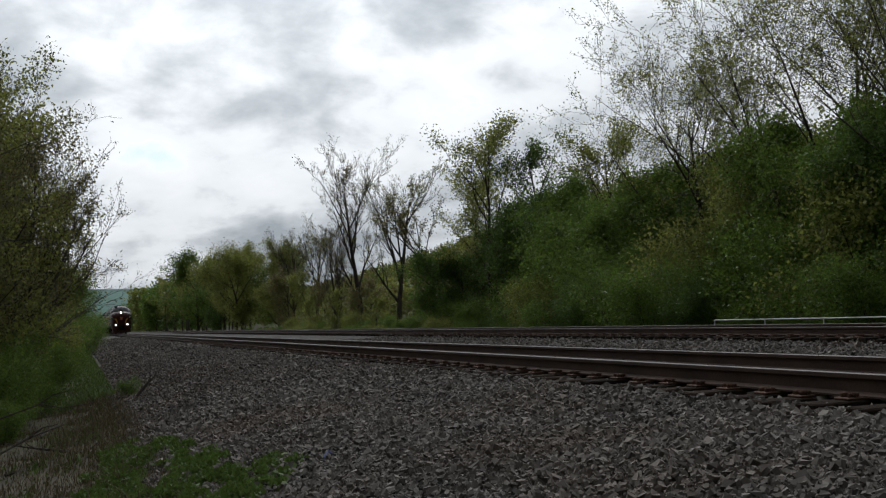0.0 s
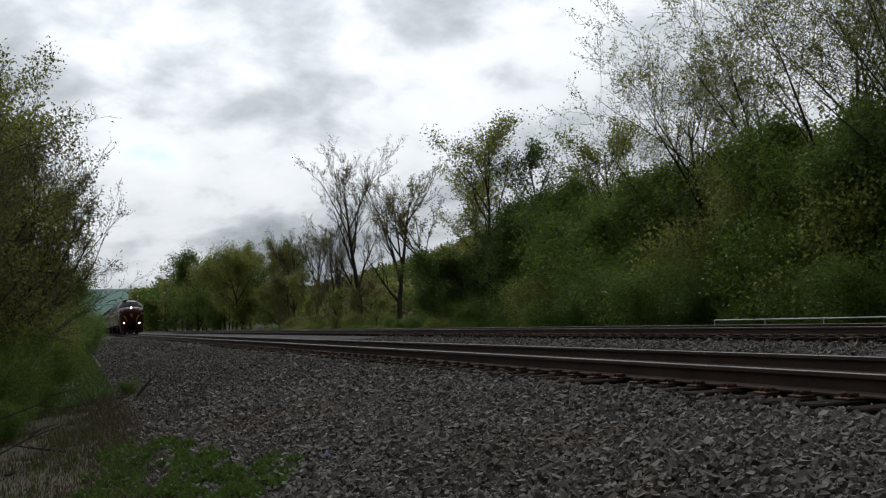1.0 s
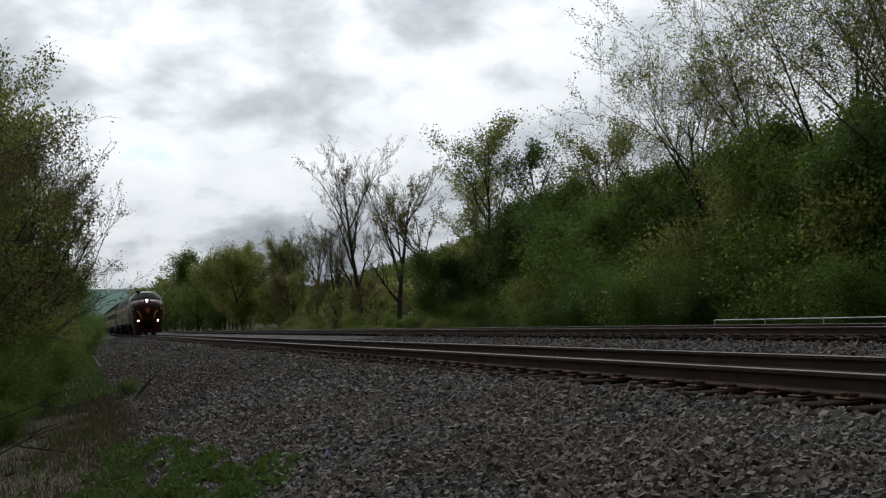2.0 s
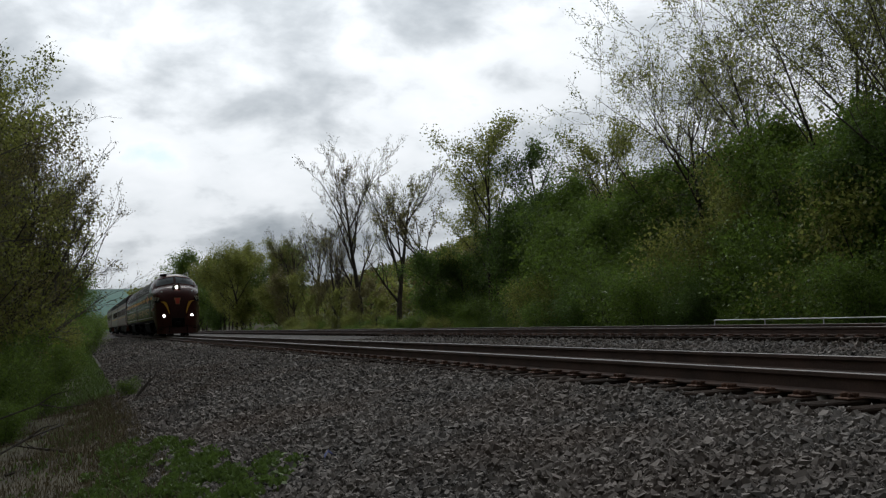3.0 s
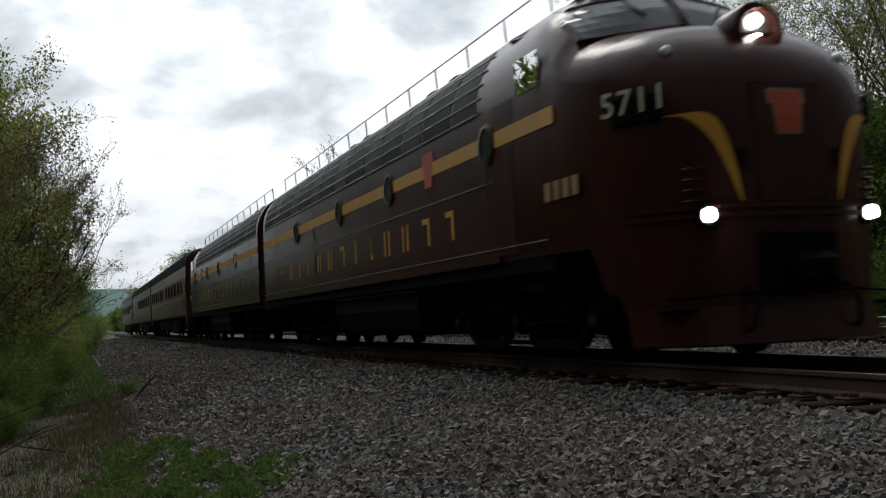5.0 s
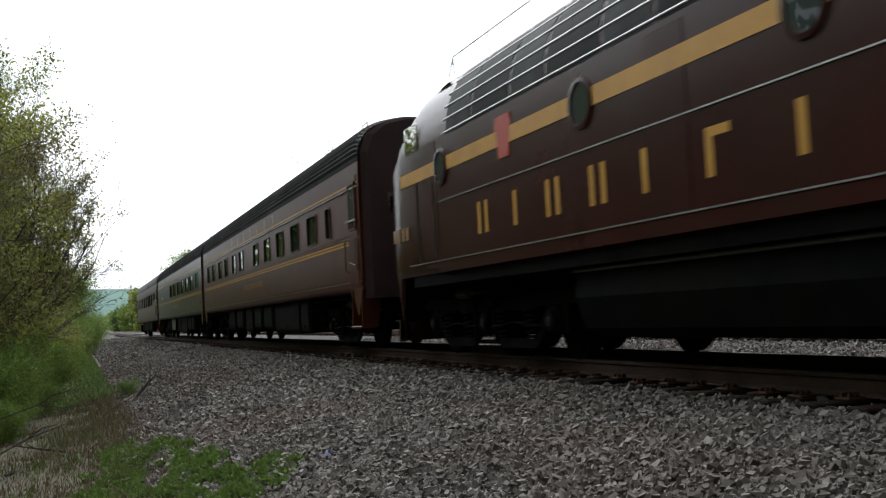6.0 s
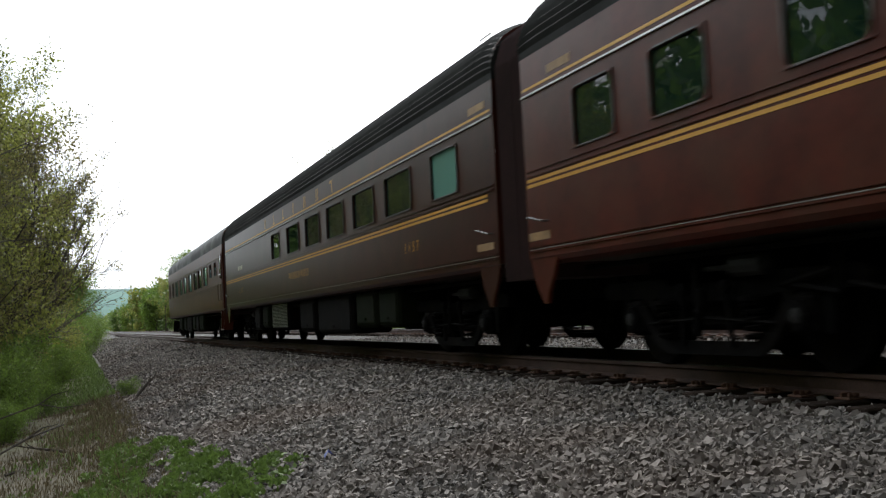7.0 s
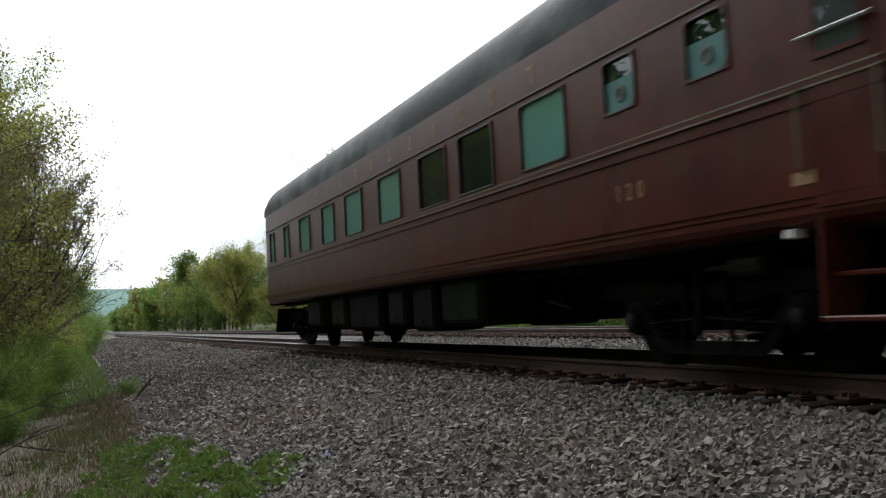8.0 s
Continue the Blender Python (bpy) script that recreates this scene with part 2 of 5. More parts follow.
# ---- mesh building ----
class MB:
    def __init__(self):
        self.v, self.f, self.mi = [], [], []

    def add(self, verts, faces, mi=0):
        o = len(self.v)
        self.v += [tuple(p) for p in verts]
        self.f += [tuple(o + i for i in f) for f in faces]
        self.mi += [mi] * len(faces)
        return self

    def box(self, x0, x1, y0, y1, z0, z1, c=0.0, mi=0):
        """A box with its upright and lying edges cut by c."""
        if c <= 0:
            v = [(x, y, z) for z in (z0, z1) for x, y in ((x0, y0), (x1, y0), (x1, y1), (x0, y1))]
            return self.add(v, [(3, 2, 1, 0), (4, 5, 6, 7), (0, 1, 5, 4), (1, 2, 6, 5), (2, 3, 7, 6), (3, 0, 4, 7)], mi)
        rings = []
        for z, i in ((z0, c), (z0 + c, 0), (z1 - c, 0), (z1, c)):
            a, b, d, e = x0 + i, x1 - i, y0 + i, y1 - i
            rings.append([(a + c, d, z), (b - c, d, z), (b, d + c, z), (b, e - c, z), (b - c, e, z), (a + c, e, z), (a, e - c, z), (a, d + c, z)])
        return self.loft(rings, closed=True, caps=True, mi=mi)

    def loft(self, rings, closed=True, caps=False, mi=0):
        n = len(rings[0])
        v = [p for r in rings for p in r]
        f = []
        for i in range(len(rings) - 1):
            for j in range(n if closed else n - 1):
                k = (j + 1) % n
                f.append((i * n + j, i * n + k, (i + 1) * n + k, (i + 1) * n + j))
        if caps:
            f.append(tuple(range(n))[::-1])
            f.append(tuple((len(rings) - 1) * n + j for j in range(n)))
        return self.add(v, f, mi)

    def tube(self, pts, radii, n=6, caps=True, mi=0):
        rings = []
        pts = [Vector(p) for p in pts]
        if isinstance(radii, (int, float)):
            radii = [radii] * len(pts)
        for i, p in enumerate(pts):
            d = (pts[min(i + 1, len(pts) - 1)] - pts[max(i - 1, 0)])
            d = d.normalized() if d.length > 1e-9 else Vector((0, 0, 1))
            a = d.cross(Vector((0.31, 0.17, 0.93)) if abs(d.z) < 0.9 else Vector((1, 0.1, 0))).normalized()
            b = d.cross(a)
            rings.append([p + radii[i] * (math.cos(2 * math.pi * k / n) * a + math.sin(2 * math.pi * k / n) * b) for k in range(n)])
        return self.loft(rings, True, caps, mi)

    def lathe(self, base, axis, profile, n=16, mi=0, caps=True):
        """profile: (distance along the axis, radius)."""
        ax = Vector(axis).normalized()
        a = ax.cross(Vector((0, 0, 1)) if abs(ax.z) < 0.9 else Vector((1, 0, 0))).normalized()
        b = ax.cross(a)
        rings = [[Vector(base) + d * ax + r * (math.cos(2 * math.pi * k / n) * a + math.sin(2 * math.pi * k / n) * b) for k in range(n)] for d, r in profile]
        return self.loft(rings, True, caps, mi)

    def mesh(self, name, mats, smooth=False):
        me = bpy.data.meshes.new(name)
        me.from_pydata(self.v, [], self.f)
        for mt in (mats if isinstance(mats, (list, tuple)) else [mats]):
            me.materials.append(mt)
        if any(self.mi):
            me.polygons.foreach_set("material_index", self.mi)
        bm = bmesh.new()
        bm.from_mesh(me)
        bmesh.ops.recalc_face_normals(bm, faces=bm.faces)
        bm.to_mesh(me)
        bm.free()
        if smooth:
            me.shade_smooth()
            me.set_sharp_from_angle(angle=radians(38))
        return me


def part(name, mb, mat, parent, label="", smooth=False, at=None):
    me = mb.mesh(name, mat, smooth) if isinstance(mb, MB) else mb
    ob = new(name, me)
    ob.parent = parent
    if at is not None:
        ob.matrix_basis = at
    if label:
        ob["label"] = label
    return ob


def empty(name, label, category, group="", kind="", at=None):
    ob = new(name)
    ob.empty_display_size = 0.2
    if at is not None:
        ob.matrix_basis = at
    return tagged(ob, label, category, group, kind)


def bulk_mesh(name, verts, faces, mat):
    """A mesh from arrays: verts n x 3, faces m x k."""
    me = bpy.data.meshes.new(name)
    k = faces.shape[1]
    me.vertices.add(len(verts))
    me.vertices.foreach_set("co", verts.astype(np.float32).ravel())
    me.loops.add(faces.size)
    me.loops.foreach_set("vertex_index", faces.astype(np.int32).ravel())
    me.polygons.add(len(faces))
    me.polygons.foreach_set("loop_start", (np.arange(len(faces)) * k).astype(np.int32))
    me.update(calc_edges=True)
    me.materials.append(mat)
    return me


# ---- the ground ----
TRACK1, TRACK2, RAIL2 = 6.35, 15.0, -0.035
PROFILE_X = [-3000, -60, -9, -4, -1.2, 0.7, 2.2, 4.5, 5.0, 7.7, 8.6, 12.9, 13.9, 16.5, 18, 24, 40, 70, 120, 3000]
PROFILE_Z = [-3.0, -3.0, -2.6, -1.9, -1.25, -0.86, -0.55, -0.315, -0.28, -0.255, -0.38, -0.42, -0.30, -0.29, -0.95, -1.1, -0.6, 0, 0, 0]


def ground_z(x, y):
    z = np.interp(x, PROFILE_X, PROFILE_Z)
    crest = np.interp(y, [-100, 120, 210, 300, 450, 900], [25, 25, 25, 21, 10.5, 0])
    z = z + crest * np.clip((x - 38) / 85, 0, 1) ** 1.3
    rough = np.clip(np.abs(x - 10) - 9.5, 0, 1.5) / 1.5
    z = z + rough * (0.10 * np.sin(x * 1.7 + 0.6 * y) * np.sin(y * 0.9 + 1) + 0.05 * np.sin(x * 3.1 + y * 2.3))
    return z


def build_ground():
    xs = np.unique(np.concatenate([np.linspace(-3000, -60, 14), np.linspace(-60, -10, 16), np.linspace(-10, 20, 101), np.linspace(20, 150, 45), np.linspace(150, 3000, 16)]))
    ys = np.unique(np.concatenate([np.linspace(-600, -20, 12), np.linspace(-20, 60, 161), np.linspace(60, 300, 61), np.linspace(300, 4500, 40)]))
    X, Y = np.meshgrid(xs, ys)
    Z = ground_z(X, Y)
    v = np.stack([X, Y, Z], -1).reshape(-1, 3)
    nx = len(xs)
    i, j = np.meshgrid(np.arange(nx - 1), np.arange(len(ys) - 1))
    a = (j * nx + i).ravel()
    f = np.stack([a, a + 1, a + nx + 1, a + nx], -1)
    me = bulk_mesh("ground", v, f, M_ground)
    me.materials.append(M_ballast)
    me.materials.append(M_hillside)
    cx = v[f].mean(1)
    edge = 0.75 + 0.25 * np.sin(cx[:, 1] * 0.8) + 0.15 * np.sin(cx[:, 1] * 2.7 + 1)
    idx = np.where((cx[:, 0] > edge) & (cx[:, 0] < 17.2), 1, np.where(cx[:, 0] > 45, 2, 0))
    me.polygons.foreach_set("material_index", idx.astype(np.int32))
    me.shade_smooth()
    tagged(new("ground", me), "dark soil and trodden litter beside the railway ballast", "ground", kind="structure")


build_ground()


def stones(name, label, n, x0, x1, y0, y1, size, seed, bias=0.0, lift=0.3, keep=None):
    """Crushed stones strewn over a stretch of the bed: cut blocks of uneven shape."""
    rng = np.random.default_rng(seed)
    x = rng.uniform(x0, x1, n)
    y = y0 + (y1 - y0) * rng.uniform(0, 1, n) ** (1 + bias)
    if keep is not None:
        k = keep(x, y, rng)
        x, y = x[k], y[k]
        n = len(x)
    s = size * np.clip(np.exp(rng.normal(0, 0.3, n)), 0.5, 1.7)
    cube = np.array([(a, b, c) for c in (-1, 1) for a, b in ((-1, -1), (1, -1), (1, 1), (-1, 1))], float) * 0.5
    v = cube[None] * (1 + rng.normal(0, 0.0, (n, 1, 3)))
    v = v + rng.uniform(-0.22, 0.22, (n, 8, 3))
    v = v * (rng.uniform(0.6, 1.4, (n, 1, 3)) * np.array([1.15, 1.0, 0.7]) * s[:, None, None])
    q = rng.normal(size=(n, 4))
    q /= np.linalg.norm(q, axis=1)[:, None]
    w, a, b, c = q.T
    R = np.stack([1 - 2 * (b * b + c * c), 2 * (a * b - c * w), 2 * (a * c + b * w), 2 * (a * b + c * w), 1 - 2 * (a * a + c * c), 2 * (b * c - a * w),
                  2 * (a * c - b * w), 2 * (b * c + a * w), 1 - 2 * (a * a + b * b)], -1).reshape(n, 3, 3)
    v = np.einsum("nij,nkj->nki", R, v)
    z = ground_z(x, y) + s * (lift + rng.uniform(-0.35, 0.5, n))
    v += np.stack([x, y, z], -1)[:, None]
    f = np.array([(3, 2, 1, 0), (4, 5, 6, 7), (0, 1, 5, 4), (1, 2, 6, 5), (2, 3, 7, 6), (3, 0, 4, 7)])
    f = (f[None] + 8 * np.arange(n)[:, None, None]).reshape(-1, 4)
    me = bulk_mesh(name, v.reshape(-1, 3), f, M_stone)
    me.shade_flat()
    tagged(new(name, me), label, "ballast", kind="stuff")


def verge(x, y, rng):
    e = 0.75 + 0.25 * np.sin(y * 0.8) + 0.15 * np.sin(y * 2.7 + 1)
    return x > e + rng.exponential(0.12, len(x)) - 0.35


stones("ballast_stones", "grey crushed-stone ballast sloping down from the track", 78000, 0.3, 5.2, 3.0, 13.5, 0.0265, 1, keep=lambda x, y, g: verge(x, y, g) & (x < 0.95 * y + 0.6))
stones("ballast_stones", "grey crushed-stone ballast along the track shoulder", 46000, 0.6, 5.2, 13.5, 45, 0.032, 2, 0.8, keep=verge)
stones("ballast_stones", "grey ballast on the shoulder behind", 5000, 0.4, 5.2, -8, 3.2, 0.042, 7, keep=verge)
stones("ballast_stones", "grey ballast far along the track shoulder", 14000, 0.9, 5.2, 45, 130, 0.06, 6, 0.6)
stones("ballast_stones", "grey ballast heaped against the tie ends", 9000, 4.85, 5.33, 4, 36, 0.028, 8, 0.8, lift=0.8)
stones("ballast_stones", "grey ballast stones between the ties", 8000, 5.1, 7.9, 5, 30, 0.045, 3, 0.5, lift=0.1)
stones("ballast_stones", "pale grey ballast between the two tracks", 34000, 7.8, 16.6, 7, 50, 0.038, 4, 0.5, lift=0.2)


# ---- tracks ----
def rail_section(w=1.0):
    half = [(0.036, 0), (0.036, -0.032), (0.010, -0.048), (0.009, -0.135), (0.070, -0.158), (0.070, -0.172)]
    top = [(-0.030, 0.004), (0.030, 0.004)]
    return top + half + [(-a, b) for a, b in reversed(half)]


def build_track(name, cx, zt, y0, y1, label, ties):
    tr = empty(name, label, "railway track", "", "structure")
    for side in (-0.752, 0.752):
        sec = rail_section()
        mb = MB()
        mb.loft([[(cx + side + a, y, zt - 0.004 + b) for a, b in sec] for y in (y0, y1)], True, True)
        me = mb.mesh("rail", [M_rail, M_railtop])
        for pl in me.polygons:
            if pl.normal.z > 0.6 and pl.center.z > zt - 0.01:
                pl.material_index = 1
        part("rail", me, None, tr, "rusty steel rail with a polished running surface")
    rng = random.Random(5)
    tb = MB().box(-1.28, 1.28, -0.115, 0.115, -0.17, 0, 0.012)
    tie_me = tb.mesh("tie", M_tie)
    pb = MB().box(-0.19, 0.19, -0.09, 0.09, 0, 0.018, 0.005)
    for a in (-0.115, 0.115):
        for b in (-0.06, 0.06):
            pb.lathe((a, b, 0.015), (0, 0, 1), [(0, 0.012), (0.025, 0.012), (0.026, 0.022), (0.04, 0.016)], 6)
    for b in (-0.04, 0.04):
        pb.box(0.062, 0.16, b - 0.012, b + 0.012, 0.018, 0.05, 0.004)
    plate_me = pb.mesh("tie_plate", M_plate)
    y = ties[0]
    rest = MB()
    while y < 170:
        yy = y + rng.uniform(-0.03, 0.03)
        m = pose(cx + rng.uniform(-0.04, 0.04), yy, zt - 0.194 + rng.uniform(-0.008, 0.004), 0, rng.uniform(-0.4, 0.4), rng.uniform(-1.2, 1.2))
        if y < ties[1]:
            t = part("tie", tie_me, None, tr, at=m)
            for s, turn in ((-0.752, 180), (0.752, 0)):
                part("tie_plate", plate_me, None, t, at=pose(s, 0, 0.002, 0, 0, turn))
        else:
            o = MB().box(-1.28, 1.28, -0.115, 0.115, -0.17, 0)
            rest.add([m @ Vector(p) for p in o.v], o.f)
        y += 0.53
    tagged(part("tie_run", rest, M_tie, tr, "far wooden ties"), kind="stuff")


build_track("track_1", TRACK1, 0.0, -60, 1500, "ballasted railway track with rusty rails on dark wooden ties", (3.0, 60))
build_track("track_2", TRACK2, RAIL2, -60, 1500, "second railway track with rusty rails on wooden ties", (9.0, 50))


# ---- the train: local y runs back from the front coupler, z from the rail top ----
def arch(w, zc, t, n=2.6, k=14):
    """Half-round roof line from one eave to the other."""
    pts = []
    for i in range(k + 1):
        a = math.pi * i / k
        c, s = math.cos(a), math.sin(a)
        pts.append((-w * math.copysign(abs(c) ** (2 / n), c), zc + (t - zc) * abs(s) ** (2 / n)))
    return pts


def wheel_mesh(r):
    mb = MB()
    mb.lathe((0, 0, 0), (1, 0, 0), [(-0.07, 0.1), (-0.055, r * 0.78), (-0.055, r), (0.045, r), (0.052, r + 0.025), (0.075, r + 0.025), (0.075, r * 0.8), (0.05, 0.12)], 20)
    return mb.mesh("wheel", M_black, True)


def bogie(parent, y, axles, r, wheel_me, outer=1.0):
    """A passenger truck: straight side frames with pedestals, dropped equaliser bars, coil springs and swing hangers."""
    a0, a1 = y + axles[0], y + axles[-1]
    b = part("bogie", MB().box(-outer + 0.08, outer - 0.08, y - 0.8, y + 0.8, r - 0.12, r + 0.3, 0.05), M_black, parent, "black cast-steel bogie")
    for s in (-1, 1):
        x = s * outer
        fr = MB()
        top = [(a0 - 0.72, r + 0.30), (a0 - 0.62, r + 0.37), (a0 + 0.5, r + 0.37), (y - 0.7, r + 0.30), (y + 0.7, r + 0.30), (a1 - 0.5, r + 0.37), (a1 + 0.62, r + 0.37), (a1 + 0.72, r + 0.30)]
        low = [(a1 + 0.66, r + 0.20), (a1 - 0.4, r + 0.19), (y + 0.7, r + 0.14), (y - 0.7, r + 0.14), (a0 + 0.4, r + 0.19), (a0 - 0.66, r + 0.20)]
        fr.loft([[(x + d, p, q) for p, q in top + low] for d in (-0.07, 0.07)], True, True)
        for dy in axles:
            for e in (-0.23, 0.23):
                fr.loft([[(x + d, y + dy + e - 0.08, r + 0.22), (x + d, y + dy + e + 0.08, r + 0.22), (x + d, y + dy + e + 0.05, r - 0.14), (x + d, y + dy + e - 0.05, r - 0.14)] for d in (-0.06, 0.06)], True, True)
        part("side_frame", fr, M_black, b)
        for p, q in zip([y + d for d in axles], [y + d for d in axles[1:]]):
            eq = MB()
            up = [(p - 0.1, r + 0.16), (p + 0.22, r + 0.12), (p + 0.42, 0.34), (p + 0.62, 0.25), (q - 0.62, 0.25), (q - 0.42, 0.34), (q - 0.22, r + 0.12), (q + 0.1, r + 0.16)]
            dn = [(q + 0.1, r + 0.06), (q - 0.14, r + 0.02), (q - 0.36, 0.24), (q - 0.56, 0.13), (p + 0.56, 0.13), (p + 0.36, 0.24), (p + 0.14, r + 0.02), (p - 0.1, r + 0.06)]
            eq.loft([[(x + s * 0.09 + d, u, z) for u, z in up + dn] for d in (-0.03, 0.03)], True, True)
            part("equaliser_bar", eq, M_black, b)
            for m in (p + 0.62, q - 0.62):
                for rr, th in ((0.115, 0.018), (0.06, 0.012)):
                    sp = MB()
                    sp.tube([(x + s * 0.09 + rr * math.cos(k * 1.05), m + rr * math.sin(k * 1.05), 0.27 + k * 0.0108) for k in range(32)], th, 4)
                    part("spring", sp, M_black, b)
                part("spring_cap", MB().lathe((x + s * 0.09, m, r + 0.13), (0, 0, 1), [(0, 0.14), (0.03, 0.14), (0.05, 0.09)], 10), M_black, b)
            part("brake_rod", MB().tube([(x + s * 0.16, p + 0.3, r - 0.05), (x + s * 0.16, (p + q) / 2, r + 0.0), (x + s * 0.16, q - 0.3, r - 0.05)], 0.016, 5), M_black, b)
        part("spring_plank", MB().box(x - 0.05, x + 0.05, y - 0.5, y + 0.5, 0.17, 0.22, 0.01), M_black, b)
        for e in (-0.34, 0.34):
            hg = MB().tube([(x + s * 0.14, y + e, r + 0.26), (x + s * 0.14, y + e * 1.15, 0.2)], 0.028, 6)
            hg.lathe((x + s * 0.12, y + e, r + 0.26), (s, 0, 0), [(0, 0.06), (0.06, 0.06), (0.07, 0.03)], 8)
            part("hanger", hg, M_black, b)
        part("shock_absorber", MB().lathe((x + s * 0.17, y + 0.1, 0.3), (0, 0.25 * s, 1), [(0, 0.03), (0.02, 0.045), (0.22, 0.045), (0.23, 0.03), (0.42, 0.03)], 8), M_black, b)
        part("brake_cylinder", MB().lathe((s * (outer + 0.14), y - 0.95, r + 0.42), (0, 1, 0), [(0, 0.03), (0.02, 0.09), (0.46, 0.09), (0.5, 0.03), (0.9, 0.022)], 10), M_grille, b, "dark grey brake cylinder")
        part("brake_lever", MB().box(s * (outer + 0.12), s * (outer + 0.15), y + 0.1, y + 0.16, 0.3, r + 0.5) if s > 0 else MB().box(s * (outer + 0.15), s * (outer + 0.12), y + 0.1, y + 0.16, 0.3, r + 0.5), M_black, b)
    for dy in axles:
        part("axle", MB().lathe((-0.95, y + dy, r), (1, 0, 0), [(0, 0.07), (1.9, 0.07)], 8), M_black, b)
        for s in (-1, 1):
            part("wheel", wheel_me, None, b, at=pose(s * 0.76, y + dy, r, 0, 0, 0 if s < 0 else 180))
            jb = MB().box(s * outer - 0.13, s * outer + 0.13, y + dy - 0.15, y + dy + 0.15, r - 0.16, r + 0.18, 0.04)
            jb.lathe((s * (outer + 0.12), y + dy, r), (s, 0, 0), [(0, 0.13), (0.05, 0.12), (0.06, 0.07)], 10)
            part("journal_box", jb, M_black, b)
            part("journal_cap", MB().lathe((s * (outer + 0.17), y + dy, r), (s, 0, 0), [(0, 0.07), (0.02, 0.06), (0.03, 0.02)], 8), M_grille, b)
    return b


def side_wall(mb, x, y0, y1, z0, z1, holes, thick, s):
    """A wall in strips round its openings, with reveals."""
    holes = sorted(holes)

    def quad(a, b, c, d):
        for xx in (x, x - s * thick):
            mb.add([(xx, a, c), (xx, b, c), (xx, b, d), (xx, a, d)], [(0, 1, 2, 3)])
    cuts = sorted({z0, z1} | {h[2] for h in holes} | {h[3] for h in holes})
    for za, zb in zip(cuts, cuts[1:]):
        row = [h for h in holes if h[2] <= za + 1e-6 and h[3] >= zb - 1e-6]
        y = y0
        for h in row:
            quad(y, h[0], za, zb)
            y = h[1]
        quad(y, y1, za, zb)
    for a, b, c, d in holes:
        i = x - s * thick
        mb.add([(x, a, c), (x, b, c), (x, b, d), (x, a, d), (i, a, c), (i, b, c), (i, b, d), (i, a, d)], [(0, 1, 5, 4), (1, 2, 6, 5), (2, 3, 7, 6), (3, 0, 4, 7)])


def pane_and_frame(parent, x, s, a, b, c, d, paint, glass=None, blind=0.0):
    fr = MB()
    r = 0.013
    for y0, y1, z0, z1 in ((a - r, b + r, c - r, c + 0.004), (a - r, b + r, d - 0.004, d + r), (a - r, a + 0.004, c + 0.004, d - 0.004), (b - 0.004, b + r, c + 0.004, d - 0.004)):
        fr.box(min(x, x + s * 0.018), max(x, x + s * 0.018), y0, y1, z0, z1)
    for yy, zz, dy, dz in ((a, c, 1, 1), (b, c, -1, 1), (b, d, -1, -1), (a, d, 1, -1)):
        q, xx = 0.13, x + s * 0.0195
        ya, za = yy - dy * r, zz - dz * r
        fr.add([(xx, ya, za), (xx, ya + dy * q, za), (xx, ya + dy * q * 0.3, za + dz * q * 0.3), (xx, ya, za + dz * q)], [(0, 1, 2, 3)], 1)
    w = part("window", fr, [M_frame, paint], parent, "window with a bright metal frame and tinted pane")
    gl = MB().box(min(x - s * 0.03, x - s * 0.02), max(x - s * 0.03, x - s * 0.02), a, b, c, d)
    part("pane", gl, glass or (M_paleglass if blind > 0.8 else M_glass), w).visible_shadow = False
    if blind:
        bl = MB().box(x - s * 0.075 - 0.004, x - s * 0.075 + 0.004, a, b, d - (d - c) * blind, d)
        part("blind", bl, M_blind, w, "pale window blind")


def slab_letter(mb, x, s, y, z, w, h, kind):
    """A slab-shaped painted mark: stems and bars of one letter's size."""
    e = 0.004

    def q(y0, y1, z0, z1, skew=0.0):
        mb.add([(x + s * e, y0, z0), (x + s * e, y1, z0), (x + s * e, y1 + skew, z1), (x + s * e, y0 + skew, z1)], [(0, 1, 2, 3)])
    st = w * 0.28
    if kind == 0:
        q(y - w / 2, y - w / 2 + st, z, z + h)
        q(y - w / 2 + st, y + w / 2, z + h * 0.8, z + h)
    elif kind == 1:
        q(y - w / 2, y - w / 2 + st, z, z + h)
        q(y + w / 2 - st, y + w / 2, z, z + h)
    elif kind == 2:
        q(y - st / 2, y + st / 2, z, z + h)
    else:
        q(y - w / 2, y + w / 2, z, z + h * 0.2)
        q(y - st / 2, y + st / 2, z + h * 0.2, z + h)


def lettering(parent, text, x, s, y, z, size, mat, label, spacing=1.0, turn=None, lift=0.004):
    """Painted characters on a side, made into a mesh; y is the middle of the word."""
    cu = bpy.data.curves.new("lettering", "FONT")
    cu.body, cu.size, cu.align_x, cu.align_y, cu.space_character = text, size, "CENTER", "BOTTOM", spacing
    cu.offset = size * 0.011
    tmp = bpy.data.objects.new("lettering", cu)
    scene.collection.objects.link(tmp)
    me = bpy.data.meshes.new_from_object(tmp.evaluated_get(bpy.context.evaluated_depsgraph_get()))
    bpy.data.objects.remove(tmp)
    bpy.data.curves.remove(cu)
    me.materials.clear()
    me.materials.append(mat)
    m = turn if turn is not None else Matrix.Translation((x + s * lift, y, z)) @ pose(0, 0, 0, 90, 0, 90 if s > 0 else -90)
    return part("lettering", me, None, parent, label, at=m)


def strip(parent, name, mat, y0, y1, z0, z1, x, label="", out=0.004, sides=(-1, 1)):
    for s in sides:
        part(name, MB().box(min(s * x, s * (x + out)), max(s * x, s * (x + out)), y0, y1, z0, z1), mat, parent, label)


